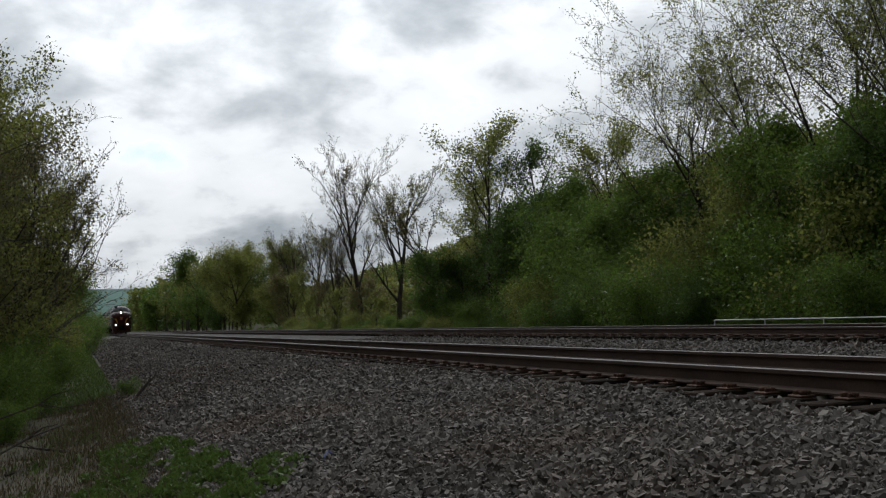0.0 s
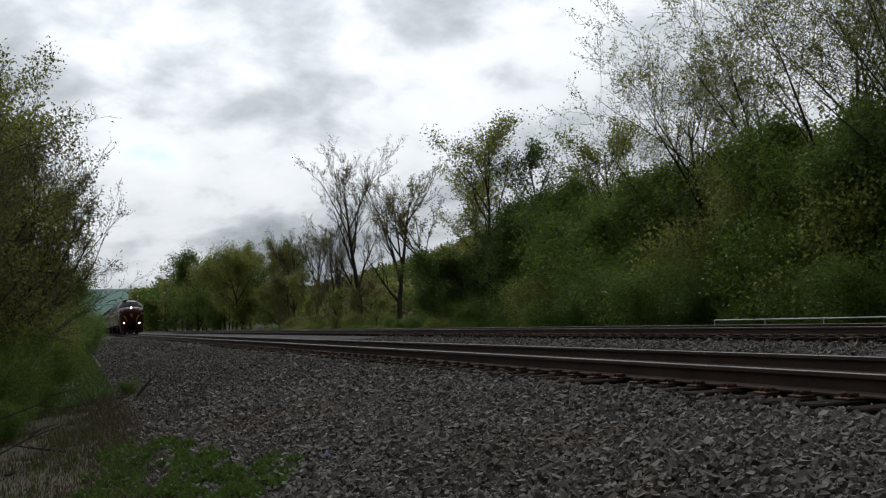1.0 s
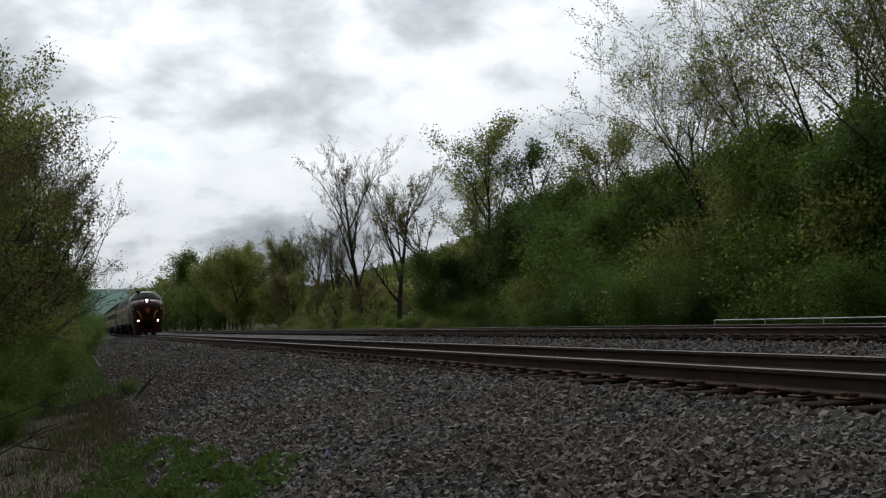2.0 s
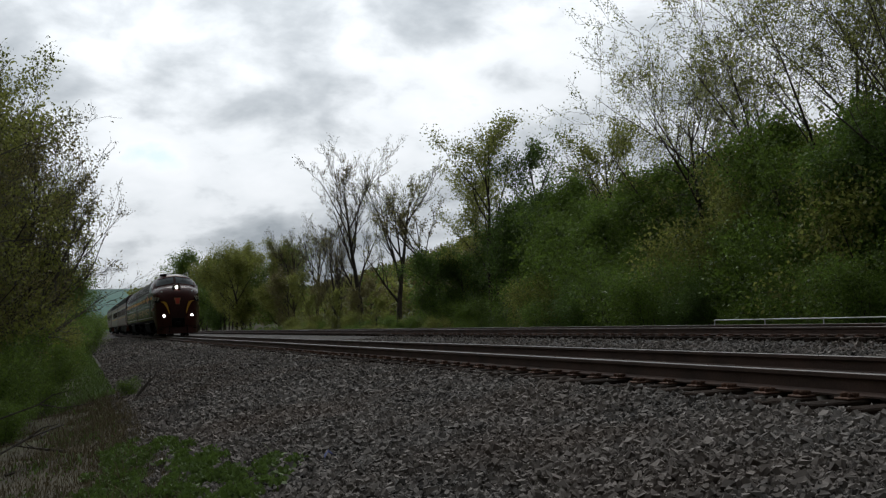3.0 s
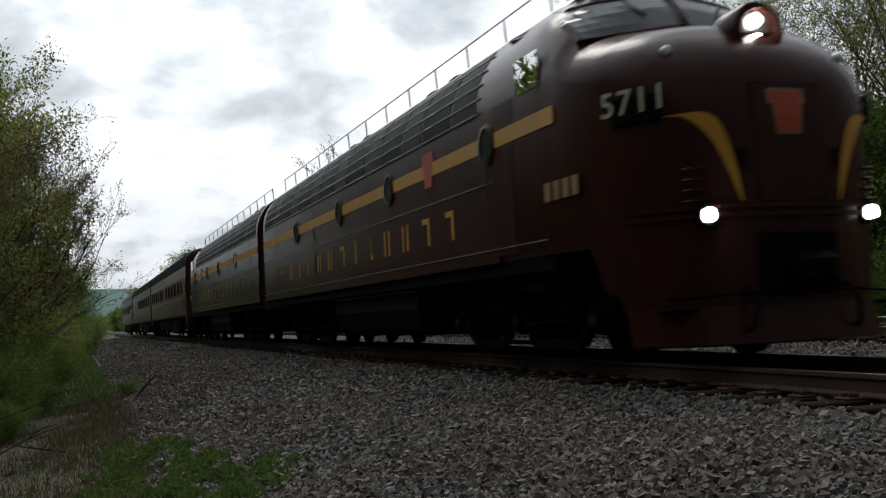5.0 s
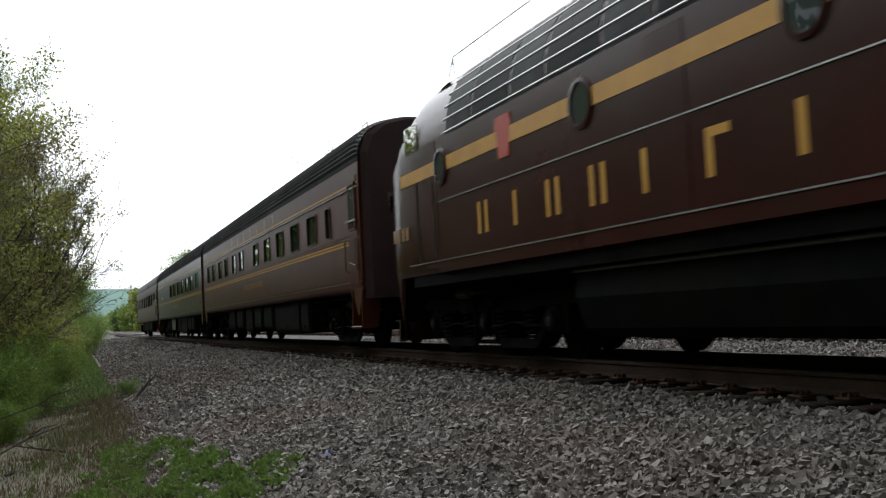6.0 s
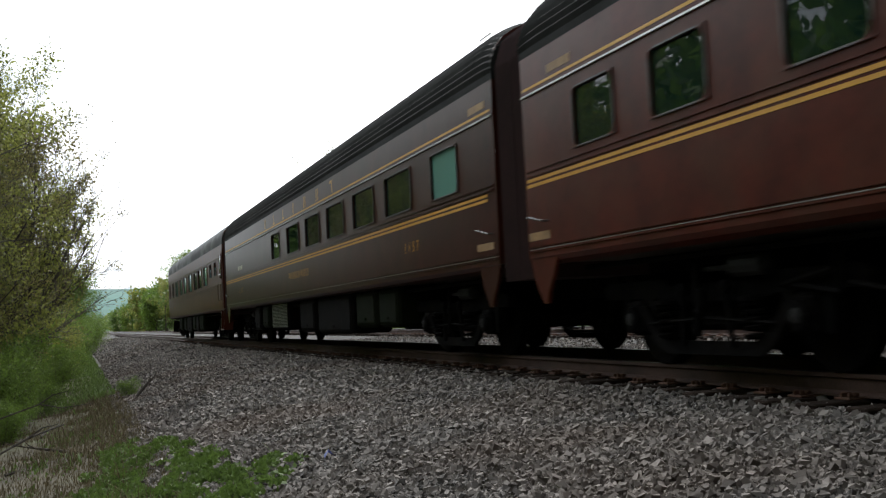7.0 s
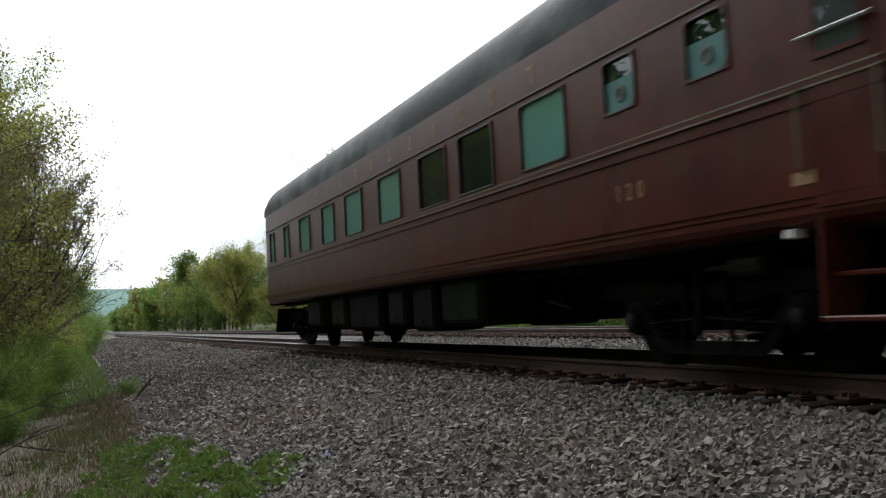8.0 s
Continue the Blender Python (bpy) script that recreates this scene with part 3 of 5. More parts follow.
def diaphragm(parent, y, s, top=4.12, w=1.42, depth=0.40):
    """The folded gangway bellows at a car's end."""
    mb = MB()
    rings = []
    for i in range(13):
        yy, g = y + s * depth * i / 12, (0.05 if i % 2 else 0.0)
        x, t = w + g, top + g
        rings.append([(-x, yy, 0.95), (-x, yy, t - 0.6), (-x + 0.1, yy, t - 0.3), (-x + 0.35, yy, t - 0.1), (-x + 0.75, yy, t), (x - 0.75, yy, t), (x - 0.35, yy, t - 0.1), (x - 0.1, yy, t - 0.3), (x, yy, t - 0.6), (x, yy, 0.95)])
    mb.loft(rings, True, True)
    part("diaphragm", mb, M_rubber, parent, "dark red folded gangway bellows")


def roof_mesh(w, zc, t, y0, y1, ribs, ends=0.55, n=2.8):
    """Arched roof, its ends rounded down, ribbed lengthwise."""
    mb = MB()
    k = 88 if ribs else 30
    raw = np.array(arch(w, zc, t, n, 400))
    run = np.concatenate([[0], np.cumsum(np.hypot(*np.diff(raw, axis=0).T))])
    base = [(float(np.interp(q, run, raw[:, 0])), float(np.interp(q, run, raw[:, 1]))) for q in np.linspace(0, run[-1], k + 1)]
    prof = []
    for i, (a, z) in enumerate(base):
        d = 0.022 if (ribs and i % 2 and 2 < i < k - 2) else 0.0
        prof.append((a * (1 + d / w), z + d * 0.8))
    rows = []
    for y, f in ((y0, 0.80), (y0 + ends * 0.12, 0.90), (y0 + ends * 0.45, 0.97), (y0 + ends, 1.0), (y1 - ends, 1.0), (y1 - ends * 0.45, 0.97), (y1 - ends * 0.12, 0.90), (y1, 0.80)):
        rows.append([(a, y, zc + (z - zc) * f) for a, z in prof])
    mb.loft(rows, False)
    for r in (rows[0], rows[-1]):
        mb.add(r, [tuple(range(len(r)))])
    return mb


def coach(name, label, length, windows, blinds, ribs=True, belt=True, boxes=(), round_tail=False, group="coaches of the train", paint=M_tuscan):
    c = empty(name, label, "railway coach", group)
    w, z0, ze = 1.52, 1.17, 3.42
    y0, y1 = 0.45, length - 0.45
    body = MB()
    for s in (-1, 1):
        side_wall(body, s * w, y0, y1, z0, ze, windows, 0.07, s)
        # sill rolled in under the floor
        body.loft([[(s * w, y, z0), (s * (w - 0.03), y, z0 - 0.05), (s * (w - 0.12), y, z0 - 0.09)] for y in (y0, y1)], False)
    for y, d in ((y0, -1), (y1, 1)):
        prof = [(-w, z0), (w, z0)] + [(a, z) for a, z in reversed(arch(w, ze, 4.24, 2.8, 16))]
        body.loft([[(a, y - d * 0.06, z) for a, z in prof], [(a, y, z) for a, z in prof]], True, True)
    part("body", body, paint, c, "dark red painted steel body sides")
    part("roof", roof_mesh(w, ze, 4.31, y0 - 0.02, y1 + 0.02, ribs), M_roof if ribs else M_roof_worn, c, "dark grey roof with lengthwise ribs" if ribs else "smooth dark roof, its paint peeling in pale patches", smooth=not ribs)
    fl = MB().box(-w + 0.1, w - 0.1, y0, y1, 1.12, 1.32)
    part("floor", fl, M_interior, c)
    for a, b, cc, d in windows[::2]:
        for x in (-0.62, 0.62):
            part("seat_back", MB().box(x - 0.28, x + 0.28, b + 0.1, b + 0.25, 1.33, 2.35, 0.04), M_interior, c)
    if belt:
        for za, zb in ((2.015, 2.05), (1.955, 1.99)):
            strip(c, "gold_stripe", M_gold, y0 + 0.3, y1 - 0.05, za, zb, w)
        strip(c, "gold_stripe", M_gold, y0 + 0.1, y1 - 0.05, 3.045, 3.075, w)
        for za, zb in ((2.07, 2.10), (2.13, 2.145)):
            strip(c, "moulding", paint, y0 + 0.1, y1 - 0.05, za, zb, w, out=0.014)
    else:
        strip(c, "moulding", paint, y0 + 0.1, y1 - 0.05, 2.03, 2.11, w, out=0.02)
        strip(c, "moulding", paint, y0 + 0.1, y1 - 0.05, 1.93, 1.96, w, out=0.016)
        for za in (2.036, 2.092):
            strip(c, "belt_line", M_khaki, y0 + 0.1, y1 - 0.05, za, za + 0.014, w, "dull khaki ridge line", out=0.023)
    strip(c, "drip_rail", M_steel if belt else M_khaki, y0 + 0.05, y1 - 0.02, 2.975, 2.995, w, "bright drip rail over the windows" if belt else "dull drip rail over the windows", out=0.022)
    for za in (1.235, 1.285):
        strip(c, "sill_moulding", paint, y0 + 0.05, y1 - 0.05, za, za + 0.018, w, out=0.014)
    if belt:
        strip(c, "sill_line", M_steel, y0 + 0.05, y1 - 0.05, 1.258, 1.266, w, "thin bright sill line", out=0.006)
    for i, (a, b, cc, d) in enumerate(windows):
        for s in (-1, 1):
            pane_and_frame(c, s * w, s, a, b, cc, d, paint, blind=blinds.get(i, 0.0))
    if not round_tail:
        diaphragm(c, y1, 1)
    diaphragm(c, y0, -1)
    # end skirts, steps and grabs
    for y in (y0 + 0.02, y1 - 0.7):
        if round_tail:
            continue
        for s in (-1, 1):
            sk = MB()
            ring = [(y, 1.16), (y + 0.68, 1.16), (y + 0.62, 0.95), (y + 0.46, 0.74), (y + 0.4, 0.66), (y + 0.3, 0.66), (y + 0.26, 0.78), (y + 0.1, 0.98)]
            sk.loft([[(s * (w - 0.06 + d), p, q) for p, q in ring] for d in (0.0, 0.05)], True, True)
            part("end_skirt", sk, paint, c, "curved dark red end skirt")
            gr = MB().tube([(s * w, y + 0.15, 1.55), (s * (w + 0.07), y + 0.16, 1.55), (s * (w + 0.07), y + 0.55, 1.62), (s * w, y + 0.56, 1.62)], 0.011, 6)
            part("grab_iron", gr, M_frame, c)
    wm = wheel_mesh(0.457)
    for y in (3.35, length - 3.35):
        bogie(c, y, (-1.3, 1.3), 0.457, wm)
    # underfloor equipment
    keel = MB().box(-0.35, 0.35, 1.0, length - 1.0, 0.72, 1.1, 0.02)
    part("centre_sill", keel, M_black, c)
    for kind, a, b, zl in boxes:
        for s in (-1, 1):
            e = MB().box(min(s * 0.55, s * 1.36), max(s * 0.55, s * 1.36), a, b, zl, 1.1, 0.05)
            ob = part("equipment_box", e, M_greenbox if kind == 1 else (M_steel if kind == 2 else M_black), c)
            if kind == 2:
                ob["label"] = "perforated bright metal battery box front"
                ob.data.materials[0] = M_black
                gm = MB()
                n, k = max(4, int((b - a) / 0.2)), 16
                for i in range(n):
                    for j in range(k):
                        ya, za = a + 0.08 + i * (b - a - 0.16) / n, zl + 0.05 + j * (1.02 - zl) / k
                        gm.box(min(s * 1.362, s * 1.376), max(s * 1.362, s * 1.376), ya, ya + 0.09, za, za + 0.022)
                tagged(part("cover_plate", gm, M_steel, ob, "bright louvre plates"), kind="stuff")
            else:
                lid = MB()
                lid.box(min(s * 1.362, s * 1.38), max(s * 1.362, s * 1.38), a + 0.08, b - 0.08, zl + 0.08, 1.0, 0.01)
                lid.box(min(s * 1.38, s * 1.40), max(s * 1.38, s * 1.40), (a + b) / 2 - 0.05, (a + b) / 2 + 0.05, zl + 0.14, zl + 0.18)
                part("box_lid", lid, M_greenbox if kind == 1 else M_black, ob)
    rng = random.Random(int(length * 100))
    for s in (-1, 1):
        part("pipe", MB().tube([(s * 1.2, 1.2, 1.02), (s * 1.22, length * 0.4, 0.98), (s * 1.2, length - 1.2, 1.02)], 0.03, 6), M_black, c)
        for k in range(9):
            y = rng.uniform(5, length - 5)
            part("pipe", MB().tube([(s * 1.1, y, 1.05), (s * 1.15, y, rng.uniform(0.55, 0.8)), (s * 1.1, y + rng.uniform(0.3, 0.9), 0.7)], 0.025, 5), M_black, c)
    for y, d in ((0.35, -1), (length - 0.35, 1)):
        for x in (-0.45, 0.45):
            part("air_hose", MB().tube([(x, y, 0.8), (x, y + d * 0.1, 0.5), (x, y + d * 0.25, 0.28), (x, y + d * 0.38, 0.45)], 0.025, 6), M_black, c)
        part("coupler", MB().box(-0.14, 0.14, min(y, y + d * 0.3), max(y, y + d * 0.3), 0.72, 1.0, 0.04), M_black, c)
    return c


def coach_lettered(c, letters, name_text, name_at, number, number_ats, plates, mat=None):
    """letters: (first y, last y, count, z, size): the company's name in plain shapes."""
    w = 1.52
    mat = mat or M_gold
    ya, yb, n, z, size = letters
    shapes = (0, 1, 1, 2, 3, 3, 1, 0, 1, 2, 0, 1, 3)
    for s in (-1, 1):
        for i in range(n):
            y = ya + (yb - ya) * i / (n - 1)
            mb = MB()
            slab_letter(mb, s * w, s, y, z, size * 0.8, size, shapes[i % len(shapes)])
            part("painted_mark", mb, mat, c, "letter-sized painted mark")
        if name_text:
            lettering(c, name_text, s * w, s, name_at[0], name_at[1], name_at[2], mat, "painted coach name", 1.45)
        for y in number_ats:
            lettering(c, number, s * w, s, y, 1.52, 0.22, mat, "painted running number", 1.9)
        for y, z in plates:
            mb = MB()
            mb.box(min(s * w, s * (w + 0.004)), max(s * w, s * (w + 0.004)), y - 0.28, y + 0.28, z, z + 0.09)
            part("painted_mark", mb, M_faded, c, "small faded painted word mark")


# windows: (front edge, rear edge, sill, head)
C1 = [(2.80, 3.18, 2.23, 2.83), (4.12, 5.04, 2.23, 2.83), (6.10, 6.95, 2.23, 2.83), (7.98, 8.90, 2.23, 2.83), (9.94, 10.80, 2.23, 2.83), (11.85, 12.70, 2.23, 2.83),
      (14.76, 15.55, 2.23, 2.83), (16.30, 17.15, 2.23, 2.83), (18.28, 19.08, 2.23, 2.83), (19.87, 20.76, 2.23, 2.83), (21.76, 22.65, 2.23, 2.83), (23.34, 24.20, 2.23, 2.83)]
C2 = [(1.80, 2.90, 2.22, 2.85), (3.90, 5.33, 2.22, 2.85), (6.05, 7.50, 2.22, 2.85), (8.24, 9.70, 2.22, 2.85), (10.42, 11.86, 2.22, 2.85), (12.65, 14.06, 2.22, 2.85), (15.10, 16.23, 2.22, 2.85)]
C3 = [(2.22, 2.81, 2.41, 2.90), (3.68, 4.27, 2.41, 2.90), (5.16, 6.33, 2.17, 2.90), (7.20, 8.42, 2.15, 2.90), (8.96, 10.18, 2.15, 2.90), (11.18, 12.42, 2.15, 2.90), (13.57, 14.83, 2.15, 2.90),
      (15.77, 16.84, 2.15, 2.90), (18.10, 19.22, 2.15, 2.90), (20.53, 21.13, 2.15, 2.90), (22.54, 23.13, 2.15, 2.90)]


def entrance(c, s):
    """An entrance door with its tall pane, handrails and steps, at a coach's front end."""
    w = 1.52
    d = MB()
    d.box(min(s * w, s * (w + 0.012)), max(s * w, s * (w + 0.012)), 0.62, 1.28, 1.2, 3.2, 0.01 * 0.4)
    door = part("door", d, M_tuscan, c, "dark red entrance door")
    gl = MB().box(min(s * (w + 0.014), s * (w + 0.02)), max(s * (w + 0.014), s * (w + 0.02)), 0.74, 1.16, 2.25, 3.05)
    part("pane", gl, M_cabglass, door)
    rim = MB()
    for a, b, p, q in ((0.70, 1.20, 2.21, 2.25), (0.70, 1.20, 3.05, 3.09), (0.70, 0.74, 2.25, 3.05), (1.16, 1.20, 2.25, 3.05)):
        rim.box(min(s * (w + 0.012), s * (w + 0.03)), max(s * (w + 0.012), s * (w + 0.03)), a, b, p, q)
    part("door_frame", rim, M_tuscan, door)
    for y in (0.55, 1.36):
        part("handrail", MB().tube([(s * w, y, 1.45), (s * (w + 0.07), y, 1.48), (s * (w + 0.07), y, 2.02), (s * w, y, 2.05)], 0.016, 6), M_khaki, c, "handrail")
    part("door_bar", MB().tube([(s * (w + 0.05), 0.6, 2.38), (s * (w + 0.05), 1.34, 2.38)], 0.016, 6), M_steel, c, "bright bar across the door")
    st = MB()
    for z, o in ((0.42, 0.0), (0.72, 0.12)):
        st.box(min(s * (w - 0.32 - o), s * (w + 0.02 - o)), max(s * (w - 0.32 - o), s * (w + 0.02 - o)), 0.6, 1.3, z, z + 0.04, 0.01)
    for y in (0.6, 1.3):
        st.loft([[(s * (w - 0.02), y + e, 1.15), (s * w, y + e, 0.42), (s * (w - 0.3), y + e, 0.42), (s * (w - 0.4), y + e, 1.15)] for e in (-0.02, 0.02)], True, True)
    part("step", st, M_tuscan, c, "entrance steps with worn bright edges")


def build_coaches():
    c1 = coach("sleeping_coach", "dark red sleeping coach with twin gold stripes, coupled behind the locomotives", 25.95, C1, {6: 0.5},
               boxes=((0, 5.9, 6.9, 0.32), (0, 7.0, 10.4, 0.30), (1, 10.8, 12.2, 0.42), (1, 12.6, 13.9, 0.42), (0, 14.2, 15.6, 0.34), (1, 16.2, 17.6, 0.45), (0, 18.0, 19.6, 0.4)))
    coach_lettered(c1, (9.35, 17.05, 7, 3.10, 0.25), "LITTLE JUNIATA RAPIDS", (13.0, 1.56, 0.22), "", (), ((24.5, 3.12), (25.2, 1.36)))
    c2 = coach("parlour_coach", "dark red parlour coach with wide windows and twin gold stripes", 25.87, C2, {0: 0.9, 1: 0.35, 2: 0.3}, paint=M_tuscan_dark,
               boxes=((1, 5.4, 6.6, 0.42), (1, 6.8, 8.2, 0.42), (0, 8.6, 11.6, 0.30), (0, 12.0, 13.6, 0.34), (2, 15.2, 17.55, 0.42), (1, 18.0, 19.0, 0.45), (0, 19.4, 20.4, 0.4)))
    coach_lettered(c2, (9.2, 17.1, 7, 3.10, 0.25), "WARRIOR RIDGE", (12.85, 1.56, 0.22), "1157", (4.0, 22.0), ((1.0, 3.12), (0.9, 1.36)))
    for s in (-1, 1):
        for k in range(3):
            mb = MB().box(min(s * 1.52, s * 1.526), max(s * 1.52, s * 1.526), 21.6 + k * 0.32, 21.8 + k * 0.32, 2.28, 2.40)
            part("painted_mark", mb, M_cream, c2, "small square painted sign")
    c3 = coach("observation_coach", "dark red observation coach, smooth sooty roof, at the tail", 24.2, C3, {9: 0.85, 10: 0.85, 2: 0.95, 5: 0.9, 6: 0.9, 7: 0.85, 8: 0.85, 4: 0.3}, ribs=False, belt=False, round_tail=True,
               boxes=((1, 8.3, 9.9, 0.42), (0, 10.2, 11.3, 0.35), (1, 11.7, 12.7, 0.42), (0, 13.2, 15.4, 0.36), (1, 15.8, 17.0, 0.42), (1, 18.0, 19.4, 0.45)))
    coach_lettered(c3, (6.0, 18.5, 12, 3.10, 0.20), "", (0, 0, 0), "120", (3.9, 20.2), ((1.25, 1.38),), M_faded)
    w = 1.52
    for s in (-1, 1):
        entrance(c3, s)
        entrance(c1, s)
        for i in (0, 1):
            a, b, cc, dd = C3[i]
            ring = MB().lathe((s * (w - 0.012), (a + b) / 2, cc + 0.33 * (dd - cc)), (s, 0, 0), [(0, 0.05), (0.004, 0.075), (0.014, 0.075), (0.014, 0.048), (0.0, 0.048)], 18, caps=False)
            panel = MB().box(min(s * (w - 0.019), s * (w - 0.015)), max(s * (w - 0.019), s * (w - 0.015)), a + 0.005, b - 0.005, cc + 0.005, cc + 0.62 * (dd - cc))
            part("window_panel", panel, M_panel, c3, "teal panel in the lower part of the small window")
            part("vent_ring", ring, M_frame, c3, "round bright vent ring in the small window")
    for s in (-1, 1):
        part("lamp_bracket", MB().box(min(s * 1.36, s * 1.47), max(s * 1.36, s * 1.47), 1.62, 1.76, 1.02, 1.09, 0.01), M_white, c3, "small pale bracket under the sill")
    # rear platform: end railing, plough-like guard and marker
    y = 24.2 - 0.45
    pl = MB().box(-1.45, 1.45, y, y + 0.25, 1.05, 1.2, 0.03)
    pl.loft([[(-1.3, y - 0.1, 0.95), (1.3, y - 0.1, 0.95), (1.3, y + 0.35, 0.35), (-1.3, y + 0.35, 0.35)], [(-1.3, y - 0.2, 0.9), (1.3, y - 0.2, 0.9), (1.3, y + 0.25, 0.33), (-1.3, y + 0.25, 0.33)]], True, True)
    part("tail_guard", pl, M_black, c3, "sloping black tail guard")
    hood = MB()
    hood.loft([[(a, yy, z) for a, z in arch(1.5, 3.42, zt, 2.8, 18)] for yy, zt in ((y, 4.25), (y + 0.35, 4.12), (y + 0.42, 3.6))], False)
    part("tail_hood", hood, M_roof_worn, c3, "rounded roof end", smooth=True)
    # vents and hatches on the ribbed roofs
    for c in (c1, c2):
        for y in (1.2, 2.3, 24.3):
            part("roof_vent", MB().box(-0.55, -0.1, y, y + 0.5, 4.2, 4.38, 0.05), M_roof, c)
        for s in (-1, 1):
            hp = MB()
            hp.loft([[(s * a, y, z + o) for a, z in arch(1.53, 3.42, 4.325, 2.8, 24)[2:7]] for y in (0.95, 1.15) for o in (0.0,)], False)
            part("roof_hatch", hp, M_black, c)
        ra = MB().tube([(-0.9, 1.9, 4.12), (-0.9, 1.9, 4.4), (-0.9, 2.3, 4.4), (-0.9, 2.3, 4.12)], 0.015, 5)
        part("roof_grab", ra, M_steel, c)
    return c1, c2, c3


# ---- locomotive ----
NOSE = ((0.50, 0.45, 2.35), (0.56, 0.80, 2.70), (0.68, 1.02, 2.95), (0.86, 1.18, 3.14), (1.10, 1.32, 3.30), (1.45, 1.44, 3.41), (1.80, 1.51, 3.47), (2.10, 1.545, 3.54), (2.32, 1.55, 3.84),
        (2.56, 1.555, 4.07), (2.85, 1.56, 4.22), (3.30, 1.56, 4.28), (4.00, 1.56, 4.28))
NEXP = 2.25


def nose_at(u):
    k = [n[0] for n in NOSE]
    wv, t = np.interp(u, k, [n[1] for n in NOSE]), np.interp(u, k, [n[2] for n in NOSE])
    return wv, t, min(3.02, t - 0.62)


def nose_u(l, z):
    """How far back the nose's skin lies at the offset l and height z."""
    lo, hi = 0.5, 4.0
    for _ in range(26):
        u = (lo + hi) / 2
        wv, t, zc = nose_at(u)
        q = (abs(l) / wv) ** NEXP + (max(0, z - zc) / (t - zc)) ** NEXP
        if q < 1:
            hi = u
        else:
            lo = u
    return (lo + hi) / 2


def nose_patch(rows, out=0.006):
    """A skin over the nose; rows of (offset, height), each of the same length."""
    n = len(rows[0])
    v = []
    for r in rows:
        for l, z in r:
            v.append((l, nose_u(l, z) - out, z + out * 0.3))
    f = [(i * n + j, i * n + j + 1, (i + 1) * n + j + 1, (i + 1) * n + j) for i in range(len(rows) - 1) for j in range(n - 1)]
    mb = MB()
    mb.add(v, f)
    return mb


def between(a, b, n):
    return [tuple(p + (q - p) * i / (n - 1) for p, q in zip(a, b)) for i in range(n)]


